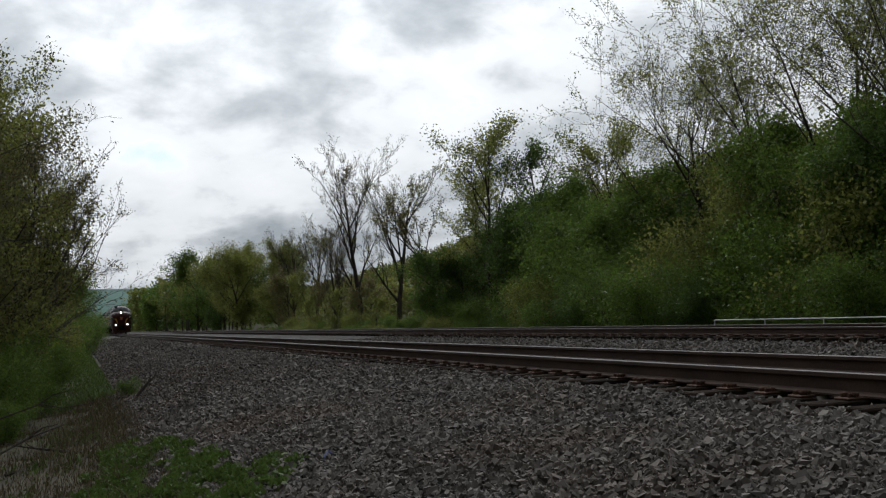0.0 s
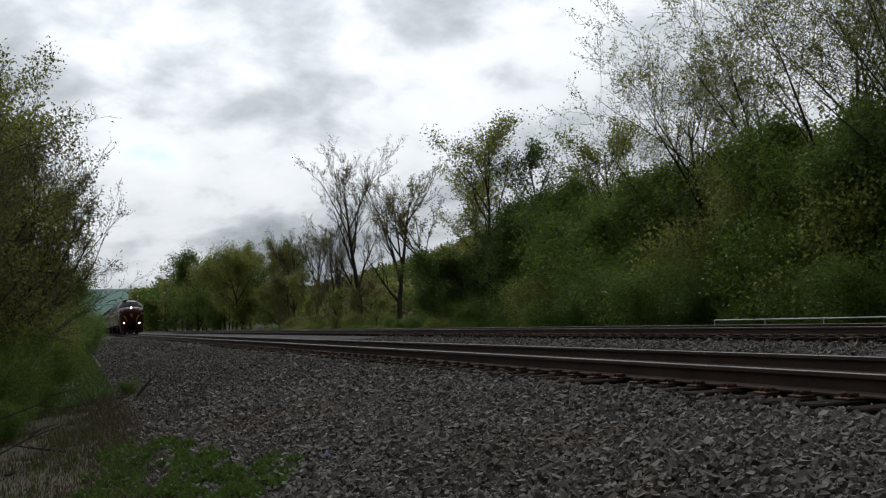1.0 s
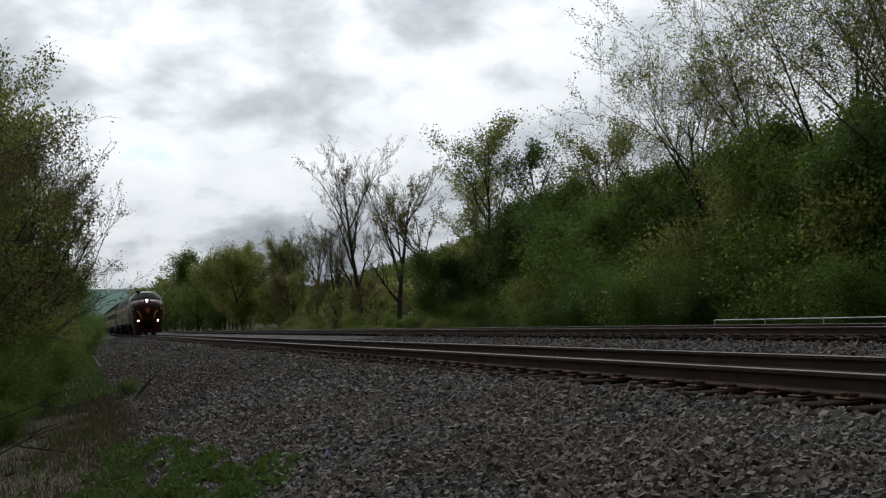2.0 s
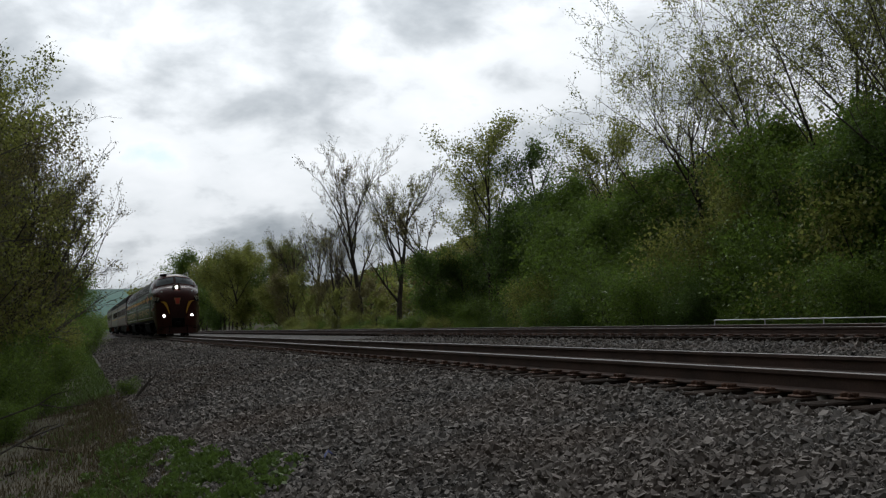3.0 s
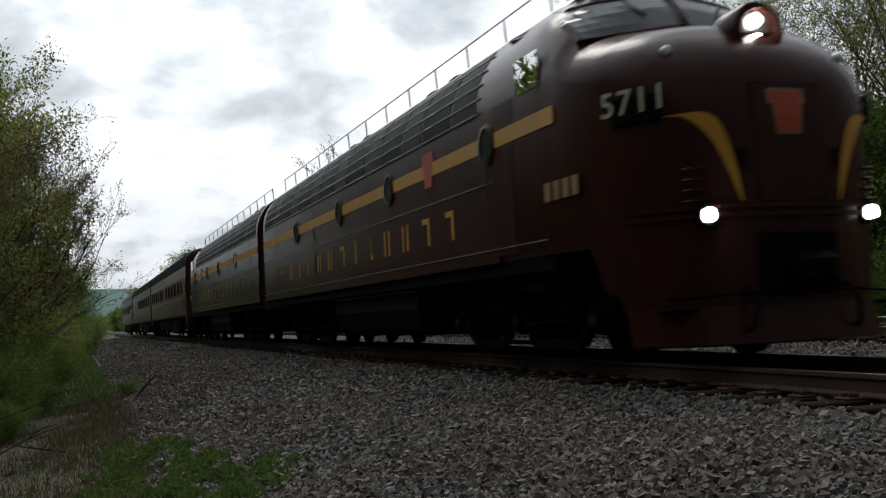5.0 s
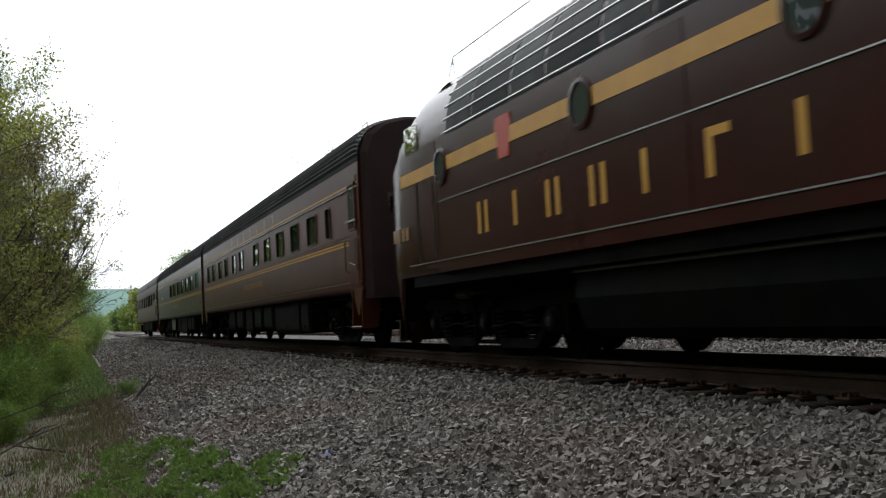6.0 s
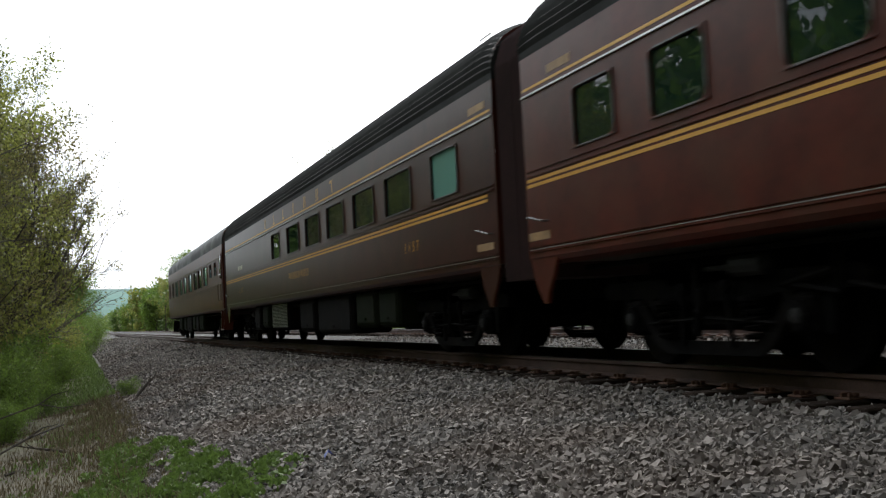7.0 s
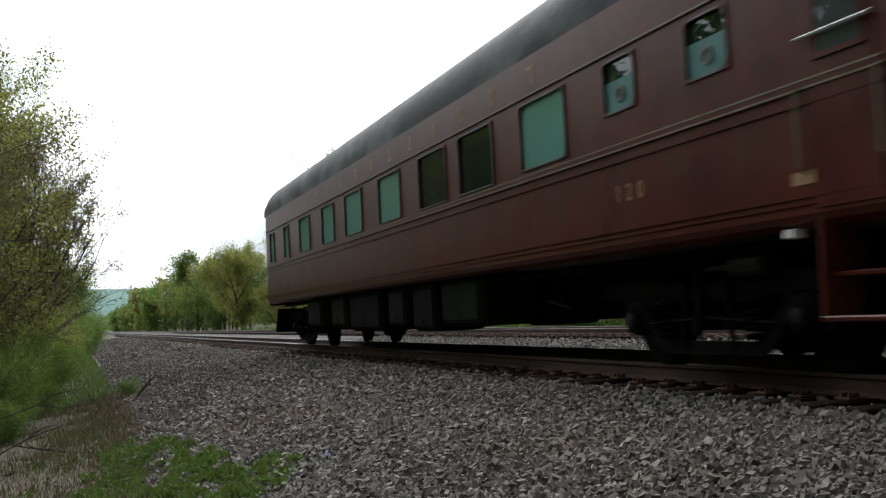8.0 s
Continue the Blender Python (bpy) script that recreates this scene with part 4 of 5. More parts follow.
def locomotive(name, label, number, lit):
    c = empty(name, label, "locomotive", "locomotives of the train")
    L, w = 21.4, 1.56
    # nose and cab shell
    nb = MB()
    rows = []
    for u in (0.50, 0.53, 0.56, 0.62, 0.68, 0.77, 0.86, 0.98, 1.10, 1.28, 1.45, 1.63, 1.80, 1.95, 2.10, 2.21, 2.32, 2.44, 2.56, 2.70, 2.85, 3.05, 3.30, 3.65, 4.0):
        wv, t, zc = nose_at(u)
        low = 0.22 if u < 1.3 else 0.7 if u < 1.7 else 1.18
        rows.append([(-wv * 0.93, u, low), (-wv * 0.97, u, max(low, 0.8)), (-wv, u, 1.3), (-wv, u, 2.0)] + [(a, u, z) for a, z in arch(wv, zc, t, NEXP, 28)] + [(wv, u, 2.0), (wv, u, 1.3), (wv * 0.97, u, max(low, 0.8)), (wv * 0.93, u, low)])
    nb.loft(rows, False)
    nb.add(rows[0], [tuple(range(len(rows[0])))])
    part("nose", nb, M_tuscan_loco, c, "rounded dark maroon nose and cab", smooth=True)
    # body behind the cab
    bd = MB()
    prof = [(-w, 1.18), (-w, 2.0)] + arch(w, 3.02, 4.28, NEXP, 28) + [(w, 2.0), (w, 1.18)]
    bd.loft([[(a, u, z) for a, z in prof] for u in (4.0, 12.0, 20.9)], False)
    bd.add([(a, 20.9, z) for a, z in prof], [tuple(range(len(prof)))])
    part("body", bd, M_tuscan_loco, c, "dark maroon carbody sides and roof", smooth=True)
    part("underframe", MB().box(-1.5, 1.5, 2.6, 20.88, 1.02, 1.176), M_black, c, "black underframe edge")
    # windscreens, with a post between them
    for s in (-1, 1):
        def col(l0, l1, z0a, z0b, z1a, z1b, n=9, m=6):
            bot, top = between((l0, z0a), (l1, z0b), n), between((l0, z1a), (l1, z1b), n)
            return [[(b[0] + (t[0] - b[0]) * k / (m - 1), b[1] + (t[1] - b[1]) * k / (m - 1)) for b, t in zip(bot, top)] for k in range(m)]
        part("windscreen", nose_patch(col(s * 0.08, s * 1.25, 3.62, 3.41, 4.04, 3.84), 0.02), M_cabglass, c, "dark cab windscreen pane")
        fr = MB()
        loop = between((s * 0.05, 3.60), (s * 1.29, 3.38), 8) + between((s * 1.29, 3.38), (s * 1.26, 3.86), 3)[1:] + between((s * 1.26, 3.86), (s * 0.05, 4.07), 8)[1:] + [(s * 0.05, 3.59)]
        fr.tube([(l, nose_u(l, z) - 0.015, z) for l, z in loop], 0.034, 6)
        part("windscreen_frame", fr, M_tuscan_loco, c)
        wp = MB().tube([(s * 0.62, nose_u(s * 0.62, 3.9) - 0.05, 3.93), (s * 0.45, nose_u(s * 0.45, 3.72) - 0.05, 3.72)], 0.012, 5)
        part("wiper", wp, M_black, c)
        # gold whisker sweeping down the nose
        n = 12
        left, right = [], []
        for i in range(n):
            q = i / (n - 1)
            cx_ = 1.02 - 0.48 * q ** 0.62
            cz_ = 2.33 - 0.83 * q ** 1.5
            half = 0.115 * (1 - q) ** 0.9 + 0.012
            left.append((s * (cx_ - half), cz_ + half * 0.1))
            right.append((s * min(cx_ + half, 1.2), cz_))
        part("whisker_stripe", nose_patch([[l, (((l[0] + r[0]) / 2), (l[1] + r[1]) / 2), r] for l, r in zip(left, right)], 0.012), M_gold, c, "tapering gold stripe")
        # number board
        bz, bl = 2.44, 1.28
        by = nose_u(s * bl, bz)
        bm_ = MB().box(-0.27, 0.27, -0.05, 0.05, -0.14, 0.14, 0.02)
        ang = -s * 63
        board = part("number_board", bm_, M_black, c, "black number board", at=pose(s * bl, by + 0.02, bz, 0, 0, -ang))
        lettering(c, number, 0, 1, 0, 0, 0.34, M_cream, "white running number", 1.15, turn=pose(s * bl, by + 0.02, bz - 0.1, 0, 0, -ang) @ pose(0, -0.056, 0, 90, 0, 0))
        # classification light and grabs
        part("marker_light", MB().lathe((s * 0.98, nose_u(s * 0.98, 2.98) + 0.02, 2.98), (s * 0.5, -1, 0.2), [(0, 0.06), (0.05, 0.055), (0.07, 0.03)], 12), M_steel, c, "small marker light")
        for k in range(4):
            gi = MB()
            z = 1.52 + k * 0.10
            gi.tube([(s * 0.86, nose_u(s * 0.86, z) - 0.0, z), (s * 0.9, nose_u(s * 0.9, z) - 0.06, z), (s * 1.02, nose_u(s * 1.02, z) - 0.06, z), (s * 1.04, nose_u(s * 1.04, z), z)], 0.012, 5)
            part("grab_iron", gi, M_tuscan_loco, c)
        # ditch light
        part("ditch_light", MB().lathe((s * 0.9, 0.64, 1.38), (0, -1, 0), [(0, 0.10), (0.10, 0.11), (0.12, 0.10)], 14), M_black, c, "ditch light housing")
        part("lamp_lens", MB().lathe((s * 0.9, 0.515, 1.38), (0, -1, 0), [(0, 0.07), (0.015, 0.06), (0.022, 0.02)], 14), M_lamp if lit else M_steel, c, "glowing white ditch light" if lit else "unlit ditch light")
        # cab side window and door
        gl = MB().box(min(s * (w + 0.002), s * (w + 0.01)), max(s * (w + 0.002), s * (w + 0.01)), 2.62, 3.25, 3.02, 3.42, 0.003)
        part("cab_window", gl, M_cabglass, c, "cab side window")
        dr = MB()
        dr.box(min(s * (w - 0.02), s * (w + 0.006)), max(s * (w - 0.02), s * (w + 0.006)), 3.42, 4.02, 1.25, 3.05, 0.006)
        part("cab_door", dr, M_tuscan_loco, c, "dark cab side door")
        for y in (3.36, 4.08):
            part("handrail", MB().tube([(s * w, y, 1.35), (s * (w + 0.08), y, 1.37), (s * (w + 0.08), y, 2.5), (s * w, y, 2.52)], 0.014, 6), M_frame, c, "cab handrail")
        # portholes
        for u in (4.24, 8.6, 12.08, 16.32):
            ri = MB().lathe((s * (w - 0.005), u, 2.62), (s, 0, 0), [(0, 0.27), (0.03, 0.26), (0.035, 0.22), (0.0, 0.21)], 22, caps=False)
            p = part("porthole", ri, M_tuscan_loco, c, "round porthole with a dark pane")
            part("pane", MB().lathe((s * (w + 0.003), u, 2.62), (s, 0, 0), [(0, 0.215), (0.006, 0.215)], 22), M_cabglass, p)
        # painted marks: letter-sized shapes of the company's name
        for i in range(12):
            y = 5.75 + 11.4 * i / 11
            if s > 0:
                y = 22.9 - y
            mb = MB()
            slab_letter(mb, s * w, s, y, 1.58, 0.34, 0.40, (0, 0, 1, 1, 3, 2, 0, 1, 1, 1, 2, 1)[i])
            part("painted_mark", mb, M_gold, c, "letter-sized gold mark")
        for y, z in ((2.2, 1.74), (18.2, 1.74)):
            mb = MB()
            for k in range(4):
                mb = MB().box(min(s * w, s * (w + 0.006)), max(s * w, s * (w + 0.006)), y - 0.4 + k * 0.22, y - 0.25 + k * 0.22, z, z + 0.2)
                part("painted_mark", mb, M_faded, c, "faded gold number bar")
        # upper grilles: dark mesh behind bright strips following the roof's curve
        side = [(a, z) for a, z in arch(w + 0.006, 3.02, 4.286, NEXP, 56) if z < 3.92][:16]
        side = [(a, z) for a, z in side if a < 0]
        u0 = 4.5
        k = 0
        while u0 < 20.3:
            u1 = min(u0 + (1.0, 1.3)[k % 2], 20.6)
            g = MB()
            g.loft([[(-s * a if s > 0 else a, u, z) for a, z in side] for u in (u0 + 0.04, u1 - 0.04)], False)
            gp = part("grille", g, M_grille if k % 2 else M_grille_l, c, "upper side air grille")
            u0, k = u1 + 0.0, k + 1
        zs = [p[1] for p in side]
        for z in (3.06, 3.24, 3.42, 3.60, 3.78):
            a = np.interp(z, zs, [p[0] for p in side])
            part("grille_bar", MB().tube([(-s * a if s > 0 else a, 4.4, z), (-s * a if s > 0 else a, 20.7, z)], 0.013, 6), M_steel, c, "bright lengthwise grille bar")
        # silver lines
        ln = MB()
        for za in (2.15, 1.335):
            ln.box(min(s * w, s * (w + 0.012)), max(s * w, s * (w + 0.012)), 4.1 if za > 2 else 2.6, 20.85, za, za + 0.014)
        part("bright_line", ln, M_steel, c, "thin bright side line")
        for ya, yb in ((2.3, 3.98), (4.5, 8.34), (8.86, 11.82), (12.34, 16.06), (16.58, 20.85)):
            gs = MB().box(min(s * w, s * (w + 0.0095)), max(s * w, s * (w + 0.0095)), ya, yb, 2.55, 2.74)
            part("gold_stripe", gs, M_gold, c, "broad gold side stripe")
        kb = MB()
        ky = 6.55
        ring = [(ky - 0.16, 2.40), (ky + 0.16, 2.40), (ky + 0.20, 2.72), (ky + 0.26, 2.76), (ky + 0.22, 2.90), (ky - 0.22, 2.90), (ky - 0.26, 2.76), (ky - 0.20, 2.72)]
        kb.loft([[(s * (w + d), p, q) for p, q in ring] for d in (0.002, 0.012)], True, True)
        part("emblem", kb, M_red, c, "plain red wedge-shaped emblem")
        # body side doors and battens
        for y in (9.9, 14.4, 18.9):
            db = MB()
            db.box(min(s * w, s * (w + 0.007)), max(s * w, s * (w + 0.007)), y, y + 0.62, 1.36, 2.95, 0.003)
            part("side_door", db, M_tuscan_loco, c)
        # roof edge walk rail
        rl = MB()
        ys = [3.4 + 1.42 * i for i in range(13)]
        for y in ys:
            rl.tube([(s * 0.98, y, 4.08), (s * 1.0, y, 4.38)], 0.014, 5)
        rl.tube([(s * 1.0, 3.2, 4.12), (s * 1.0, 3.4, 4.38)] + [(s * 1.0, y, 4.38) for y in ys[1:]], 0.014, 5)
        part("roof_rail", rl, M_steel, c, "roof handrail")
        # pilot step and air hose
        part("step", MB().box(s * 1.1 - 0.18, s * 1.1 + 0.18, 0.66, 0.92, 0.5, 0.54, 0.01), M_black, c)
        part("air_hose", MB().tube([(s * 0.55, 0.55, 0.75), (s * 0.56, 0.35, 0.55), (s * 0.58, 0.38, 0.35), (s * 0.62, 0.5, 0.3)], 0.025, 6), M_black, c)
    # headlight bezel with two lamps
    hu = nose_u(0.0, 3.2)
    hb = MB().lathe((0, 1.20, 3.20), (0, -1, 0.05), [(0, 0.29), (0.34, 0.29), (0.38, 0.27), (0.38, 0.21), (0.29, 0.20)], 24)
    h = part("headlight", hb, M_tuscan_loco, c, "round headlight housing", smooth=True)
    part("headlight_face", MB().lathe((0, 0.93, 3.21), (0, -1, 0), [(0, 0.2), (0.02, 0.2)], 20), M_black if not lit else M_steel, h)
    for z in (3.115, 3.315):
        part("lamp_lens", MB().lathe((0, 0.905, z), (0, -1, 0), [(0, 0.072), (0.02, 0.066), (0.03, 0.03)], 14), M_lamp if lit else M_steel, h, "glowing headlight lamp" if lit else "unlit headlight lamp")
    # nose door, emblem, anticlimber, coupler pocket, pilot
    part("nose_door", nose_patch([[(l, z) for l in np.linspace(-0.36, 0.36, 7)] for z in np.linspace(1.5, 2.62, 9)], 0.014), M_tuscan_loco, c, "nose door")
    seam = [(-0.36, 1.5), (-0.36, 2.62), (0.36, 2.62), (0.36, 1.5)]
    part("door_seam", MB().tube([(l, nose_u(l, z) - 0.016, z) for l, z in seam], 0.008, 5), M_black, c)
    rim = []
    for z, hw in ((2.12, 0.135), (2.3, 0.155), (2.405, 0.168), (2.41, 0.205), (2.55, 0.205), (2.56, 0.175)):
        rim.append([(l * hw / 3, z) for l in range(-3, 4)])
    part("emblem_border", nose_patch(rim, 0.019), M_faded, c, "dull gold border of the emblem")
    ring = []
    for z, hw in ((2.15, 0.11), (2.3, 0.125), (2.43, 0.14), (2.44, 0.175), (2.52, 0.175), (2.53, 0.15)):
        ring.append([(l * hw / 3, z) for l in range(-3, 4)])
    part("emblem", nose_patch(ring, 0.022), M_red, c, "plain red wedge-shaped emblem")
    ac = MB()
    for z0, z1, o in ((1.44, 1.48, 0.05), (1.36, 1.40, 0.05)):
        outl = [(l, nose_u(l, 1.42) - o) for l in np.linspace(-1.38, 1.38, 25)]
        ac.loft([[(l, u, z0), (l, u, z1), (l, u + 0.12, z1), (l, u + 0.12, z0)] for l, u in outl], True, True)
    part("anticlimber", ac, M_tuscan_loco, c, "ribbed bumper ledge")
    cp = MB().box(-0.42, 0.42, 0.40, 0.52, 0.62, 1.22, 0.03)
    part("coupler_pocket", cp, M_black, c)
    ck = MB().box(-0.14, 0.14, 0.0, 0.42, 0.70, 1.0, 0.06)
    ck.box(-0.22, 0.02, -0.08, 0.16, 0.72, 0.98, 0.05)
    part("coupler", ck, M_black, c, "cast knuckle coupler")
    pi = MB()
    outl = [(l, nose_u(l, 1.3) + 0.02) for l in np.linspace(-1.36, 1.36, 21)]
    pi.loft([[(l, u - 0.03, 0.55), (l, u - 0.10, 0.20), (l, u - 0.02, 0.18), (l, u + 0.05, 0.5)] for l, u in outl], True, True)
    part("pilot", pi, M_tuscan_loco, c, "maroon pilot plate")
    part("uncoupling_lever", MB().tube([(-1.25, 0.75, 0.62), (-0.6, 0.42, 0.66), (0.6, 0.42, 0.66), (1.25, 0.75, 0.62)], 0.014, 6), M_black, c)
    # roof gear: horns, fans, exhausts
    hn = MB()
    for x, y, l in ((-0.74, 3.05, 0.42), (-0.64, 3.2, 0.36), (-0.54, 3.0, 0.30), (-0.84, 3.25, 0.26), (-0.67, 3.35, 0.38)):
        hn.lathe((x, y, 4.19), (0, -1, 0.05), [(0, 0.025), (l * 0.6, 0.032), (l * 0.9, 0.055), (l, 0.085), (l + 0.01, 0.05)], 10)
    hn.box(-0.8, -0.58, 3.0, 3.4, 3.95, 4.17, 0.03)
    part("horn", hn, M_black, c, "black air horn cluster")
    for y in (8.4, 9.6, 14.0, 15.2):
        part("roof_fan", MB().lathe((0, y, 4.2), (0, 0, 1), [(0, 0.5), (0.2, 0.5), (0.26, 0.42), (0.2, 0.36), (0.18, 0.1)], 20), M_black, c, "round roof fan", smooth=True)
    for y in (6.6, 11.6, 12.2, 17.4):
        part("exhaust_stack", MB().box(-0.35, 0.35, y, y + 0.45, 4.2, 4.46, 0.05), M_black, c)
    part("antenna", MB().tube([(0.1, 3.6, 4.22), (0.1, 3.6, 4.48)], 0.012, 5), M_black, c)
    diaphragm(c, 20.9, 1, top=3.4)
    # running gear
    wm = wheel_mesh(0.457)
    bogie(c, 4.55, (-2.15, 0.0, 2.15), 0.457, wm)
    bogie(c, 16.85, (-2.15, 0.0, 2.15), 0.457, wm)
    tk = MB()
    tk.loft([[(a, y, z) for a, z in ((-1.36, 1.02), (-1.40, 0.7), (-1.30, 0.38), (-1.1, 0.28), (1.1, 0.28), (1.30, 0.38), (1.40, 0.7), (1.36, 1.02))] for y in (7.9, 13.4)], True, True)
    part("fuel_tank", tk, M_black, c, "black fuel tank")
    for s in (-1, 1):
        part("tank_rim", MB().tube([(s * 1.41, 7.9, 0.98), (s * 1.41, 13.4, 0.98)], 0.02, 6), M_frame, c)
    for s in (-1, 1):
        part("fuel_cutoff", MB().box(s * 1.4 - 0.05, s * 1.4 + 0.05, 10.6, 10.9, 1.02, 1.14, 0.01), M_red, c, "red fuel cutoff box")
    part("centre_sill", MB().box(-0.6, 0.6, 1.0, 20.8, 0.6, 1.05, 0.03), M_black, c)
    return c


loco_a = locomotive("locomotive", "dark maroon streamlined diesel locomotive, lights on, leading the train", "5711", True)
loco_b = locomotive("locomotive", "dark maroon streamlined diesel locomotive coupled back to front behind the first", "5809", False)
coach_1, coach_2, coach_3 = build_coaches()


def motions():
    """The train runs towards and past the camera at a steady speed."""
    for thing, back, turn in ((loco_a, 0.6, 0), (loco_b, 43.4, 180), (coach_1, 43.42, 0), (coach_2, 69.37, 0), (coach_3, 95.22, 0)):
        walk(thing, [(t, pose(TRACK1, 170.08 - 32.559 * t + back, 0, 0, 0, turn)) for t in (0.0, 2.0, 4.0, 6.0, 8.0)])


# ---- trees, bushes and grass ----
def leaf_arrays(P, D, size, rng, wide=0.6):
    """Two-triangle leaves at the points P, hanging roughly along D."""
    n = len(P)
    s = size * np.clip(np.exp(rng.normal(0, 0.3, n)), 0.5, 1.5)[:, None]
    a = D + rng.normal(0, 0.7, (n, 3))
    a /= np.linalg.norm(a, axis=1)[:, None] + 1e-9
    b = np.cross(a, rng.normal(size=(n, 3)))
    b /= np.linalg.norm(b, axis=1)[:, None] + 1e-9
    v = np.stack([P, P + a * s * 0.5 + b * s * wide * 0.5, P + a * s, P + a * s * 0.5 - b * s * wide * 0.5], 1)
    return v.reshape(-1, 3), np.arange(4 * n).reshape(n, 4)


def grow(seed, height, r0, fork, levels, kids, ratio, spread, lean=(0, 0), wobble=0.12, up=0.25, start=0.3, thin=0.008):
    """Limbs of a tree as point rows with radii, and the twig points with their directions."""
    rng = random.Random(seed)
    limbs, tips = [], []

    def limb(p, d, length, r, level):
        n = 7 if level == 0 else (5 if level == 1 else 4)
        wob = wobble * (0.45 if level == 0 else 1.0)
        pts, rad = [p.copy()], [r]
        for i in range(n):
            d = (d + Vector((rng.gauss(0, wob), rng.gauss(0, wob), rng.gauss(0, wob * 0.6) + up * 0.15 * (level > 0)))).normalized()
            p = p + d * (length / n)
            pts.append(p.copy())
            rad.append(max(thin * 0.75, r * (1 - 0.8 * (i + 1) / n)))
        limbs.append((pts, rad, level))
        if level >= levels - 1:
            for i in range(1, len(pts)):
                tips.append((pts[i], d.copy()))
        if level >= levels:
            return
        k = kids[min(level, len(kids) - 1)]
        for j in range(k):
            f = (start if level == 0 else 0.25) + (0.98 - (start if level == 0 else 0.25)) * (j + rng.random()) / k
            i = min(int(f * n), n - 1)
            q = pts[i].lerp(pts[i + 1], f * n - i)
            dd = (pts[i + 1] - pts[i]).normalized()
            az = rng.uniform(0, 2 * math.pi)
            side = dd.cross(Vector((math.cos(az), math.sin(az), 0.3))).normalized()
            ang = spread * rng.uniform(0.7, 1.25)
            nd = (dd * math.cos(ang) + side * math.sin(ang) + Vector((0, 0, up * 0.5))).normalized()
            limb(q, nd, length * ratio * rng.uniform(0.7, 1.15) * (0.4 + 0.9 * math.sin(math.pi * min(1.0, f * 0.9 + 0.06)) if level == 0 else 1), max(thin, r * (1 - 0.75 * f) * 0.6), level + 1)

    for i in range(fork):
        az = rng.uniform(0, 6.28)
        out = 0.0 if fork == 1 else rng.uniform(0.15, 0.5)
        d = Vector((lean[0] + out * math.cos(az), lean[1] + out * math.sin(az), 1)).normalized()
        limb(Vector((0.15 * fork * 0.5 * math.cos(az) * (fork > 1), 0.15 * fork * 0.5 * math.sin(az) * (fork > 1), -0.3)), d, height * (1 if fork == 1 else rng.uniform(0.7, 1.0)), r0, 0)
    return limbs, tips


def tree_meshes(name, seed, height, r0, leaves, leaf_size, leaf_mat, bark=None, fork=1, levels=3, kids=(9, 5, 4), ratio=0.45, spread=0.8, lean=(0, 0), start=0.3, puff=0.35, up=0.25, wobble=0.12, thin=0.008):
    limbs, tips = grow(seed, height, r0, fork, levels, kids, ratio, spread, lean, wobble, up, start, thin)
    mb = MB()
    for pts, rad, lv in limbs:
        mb.tube(pts, rad, 7 if lv == 0 else (5 if lv == 1 else 3), caps=False)
    trunk = bpy.data.meshes.new(name + "_trunk")
    trunk.from_pydata(mb.v, [], mb.f)
    trunk.materials.append(bark or M_bark)
    trunk.shade_smooth()
    rng = np.random.default_rng(seed)
    P = np.array([p for p, d in tips])
    D = np.array([d for p, d in tips])
    i = rng.integers(0, len(P), leaves)
    v, f = leaf_arrays(P[i] + rng.normal(0, puff, (leaves, 3)), D[i] * 0.5 + np.array([0, 0, -0.3]), leaf_size, rng)
    v[:, 2] = np.maximum(v[:, 2], 0.02)
    top = max(p[2] for p in mb.v)
    return trunk, bulk_mesh(name + "_crown", v, f, leaf_mat), top


def plant(name, meshes, label, category, x, y, turn=0.0, height=5.0, group="", tilt=0.0, sink=0.0):
    size = height / meshes[2]
    o = empty(name, label, category, group, at=Matrix.LocRotScale((x, y, float(ground_z(np.array(x), np.array(y))) - sink), Euler((radians(tilt), 0, radians(turn))), (size, size, size)))
    part("trunk" if category == "tree" else "stem", meshes[0], None, o)
    part("crown" if category == "tree" else "foliage", meshes[1], None, o)
    return o


T_bare = [tree_meshes("budding", s, 14.5, 0.33, 4200, 0.13, M_leaf_b if s % 2 else M_leaf_y, levels=4, kids=(11, 7, 5, 3), ratio=0.44, spread=0.66, start=0.25, puff=0.12, up=0.4, thin=0.015, wobble=0.09) for s in (11, 12, 13)]
T_airy = [tree_meshes("young_leaf", s, 13.5, 0.2, 11000, 0.16, m, levels=3, kids=(12, 7, 5), ratio=0.32, spread=0.7, start=0.15, puff=0.33, up=0.35) for s, m in ((21, M_leaf_y), (22, M_leaf_y), (23, M_leaf_d))]
T_full = [tree_meshes("leafy", s, 9.0, 0.2, 26000, 0.17, m, levels=3, kids=(13, 7, 4), ratio=0.42, spread=0.9, start=0.06, puff=0.42) for s, m in ((31, M_leaf_g), (32, M_leaf_d), (33, M_leaf_g), (34, M_leaf_y))]
T_bush = [tree_meshes("bush", s, 4.6, 0.05, 12000, 0.13, m, fork=6, levels=2, kids=(6, 4), ratio=0.45, spread=0.8, start=0.06, puff=0.38) for s, m in ((41, M_leaf_g), (42, M_leaf_d), (43, M_leaf_g), (44, M_leaf_y))]
T_lean = tree_meshes("leaning", 51, 13, 0.2, 2500, 0.15, M_leaf_b, levels=4, kids=(8, 5, 4, 3), ratio=0.35, spread=0.45, lean=(-0.15, 0.8), start=0.5, puff=0.15, up=0.3, thin=0.014)
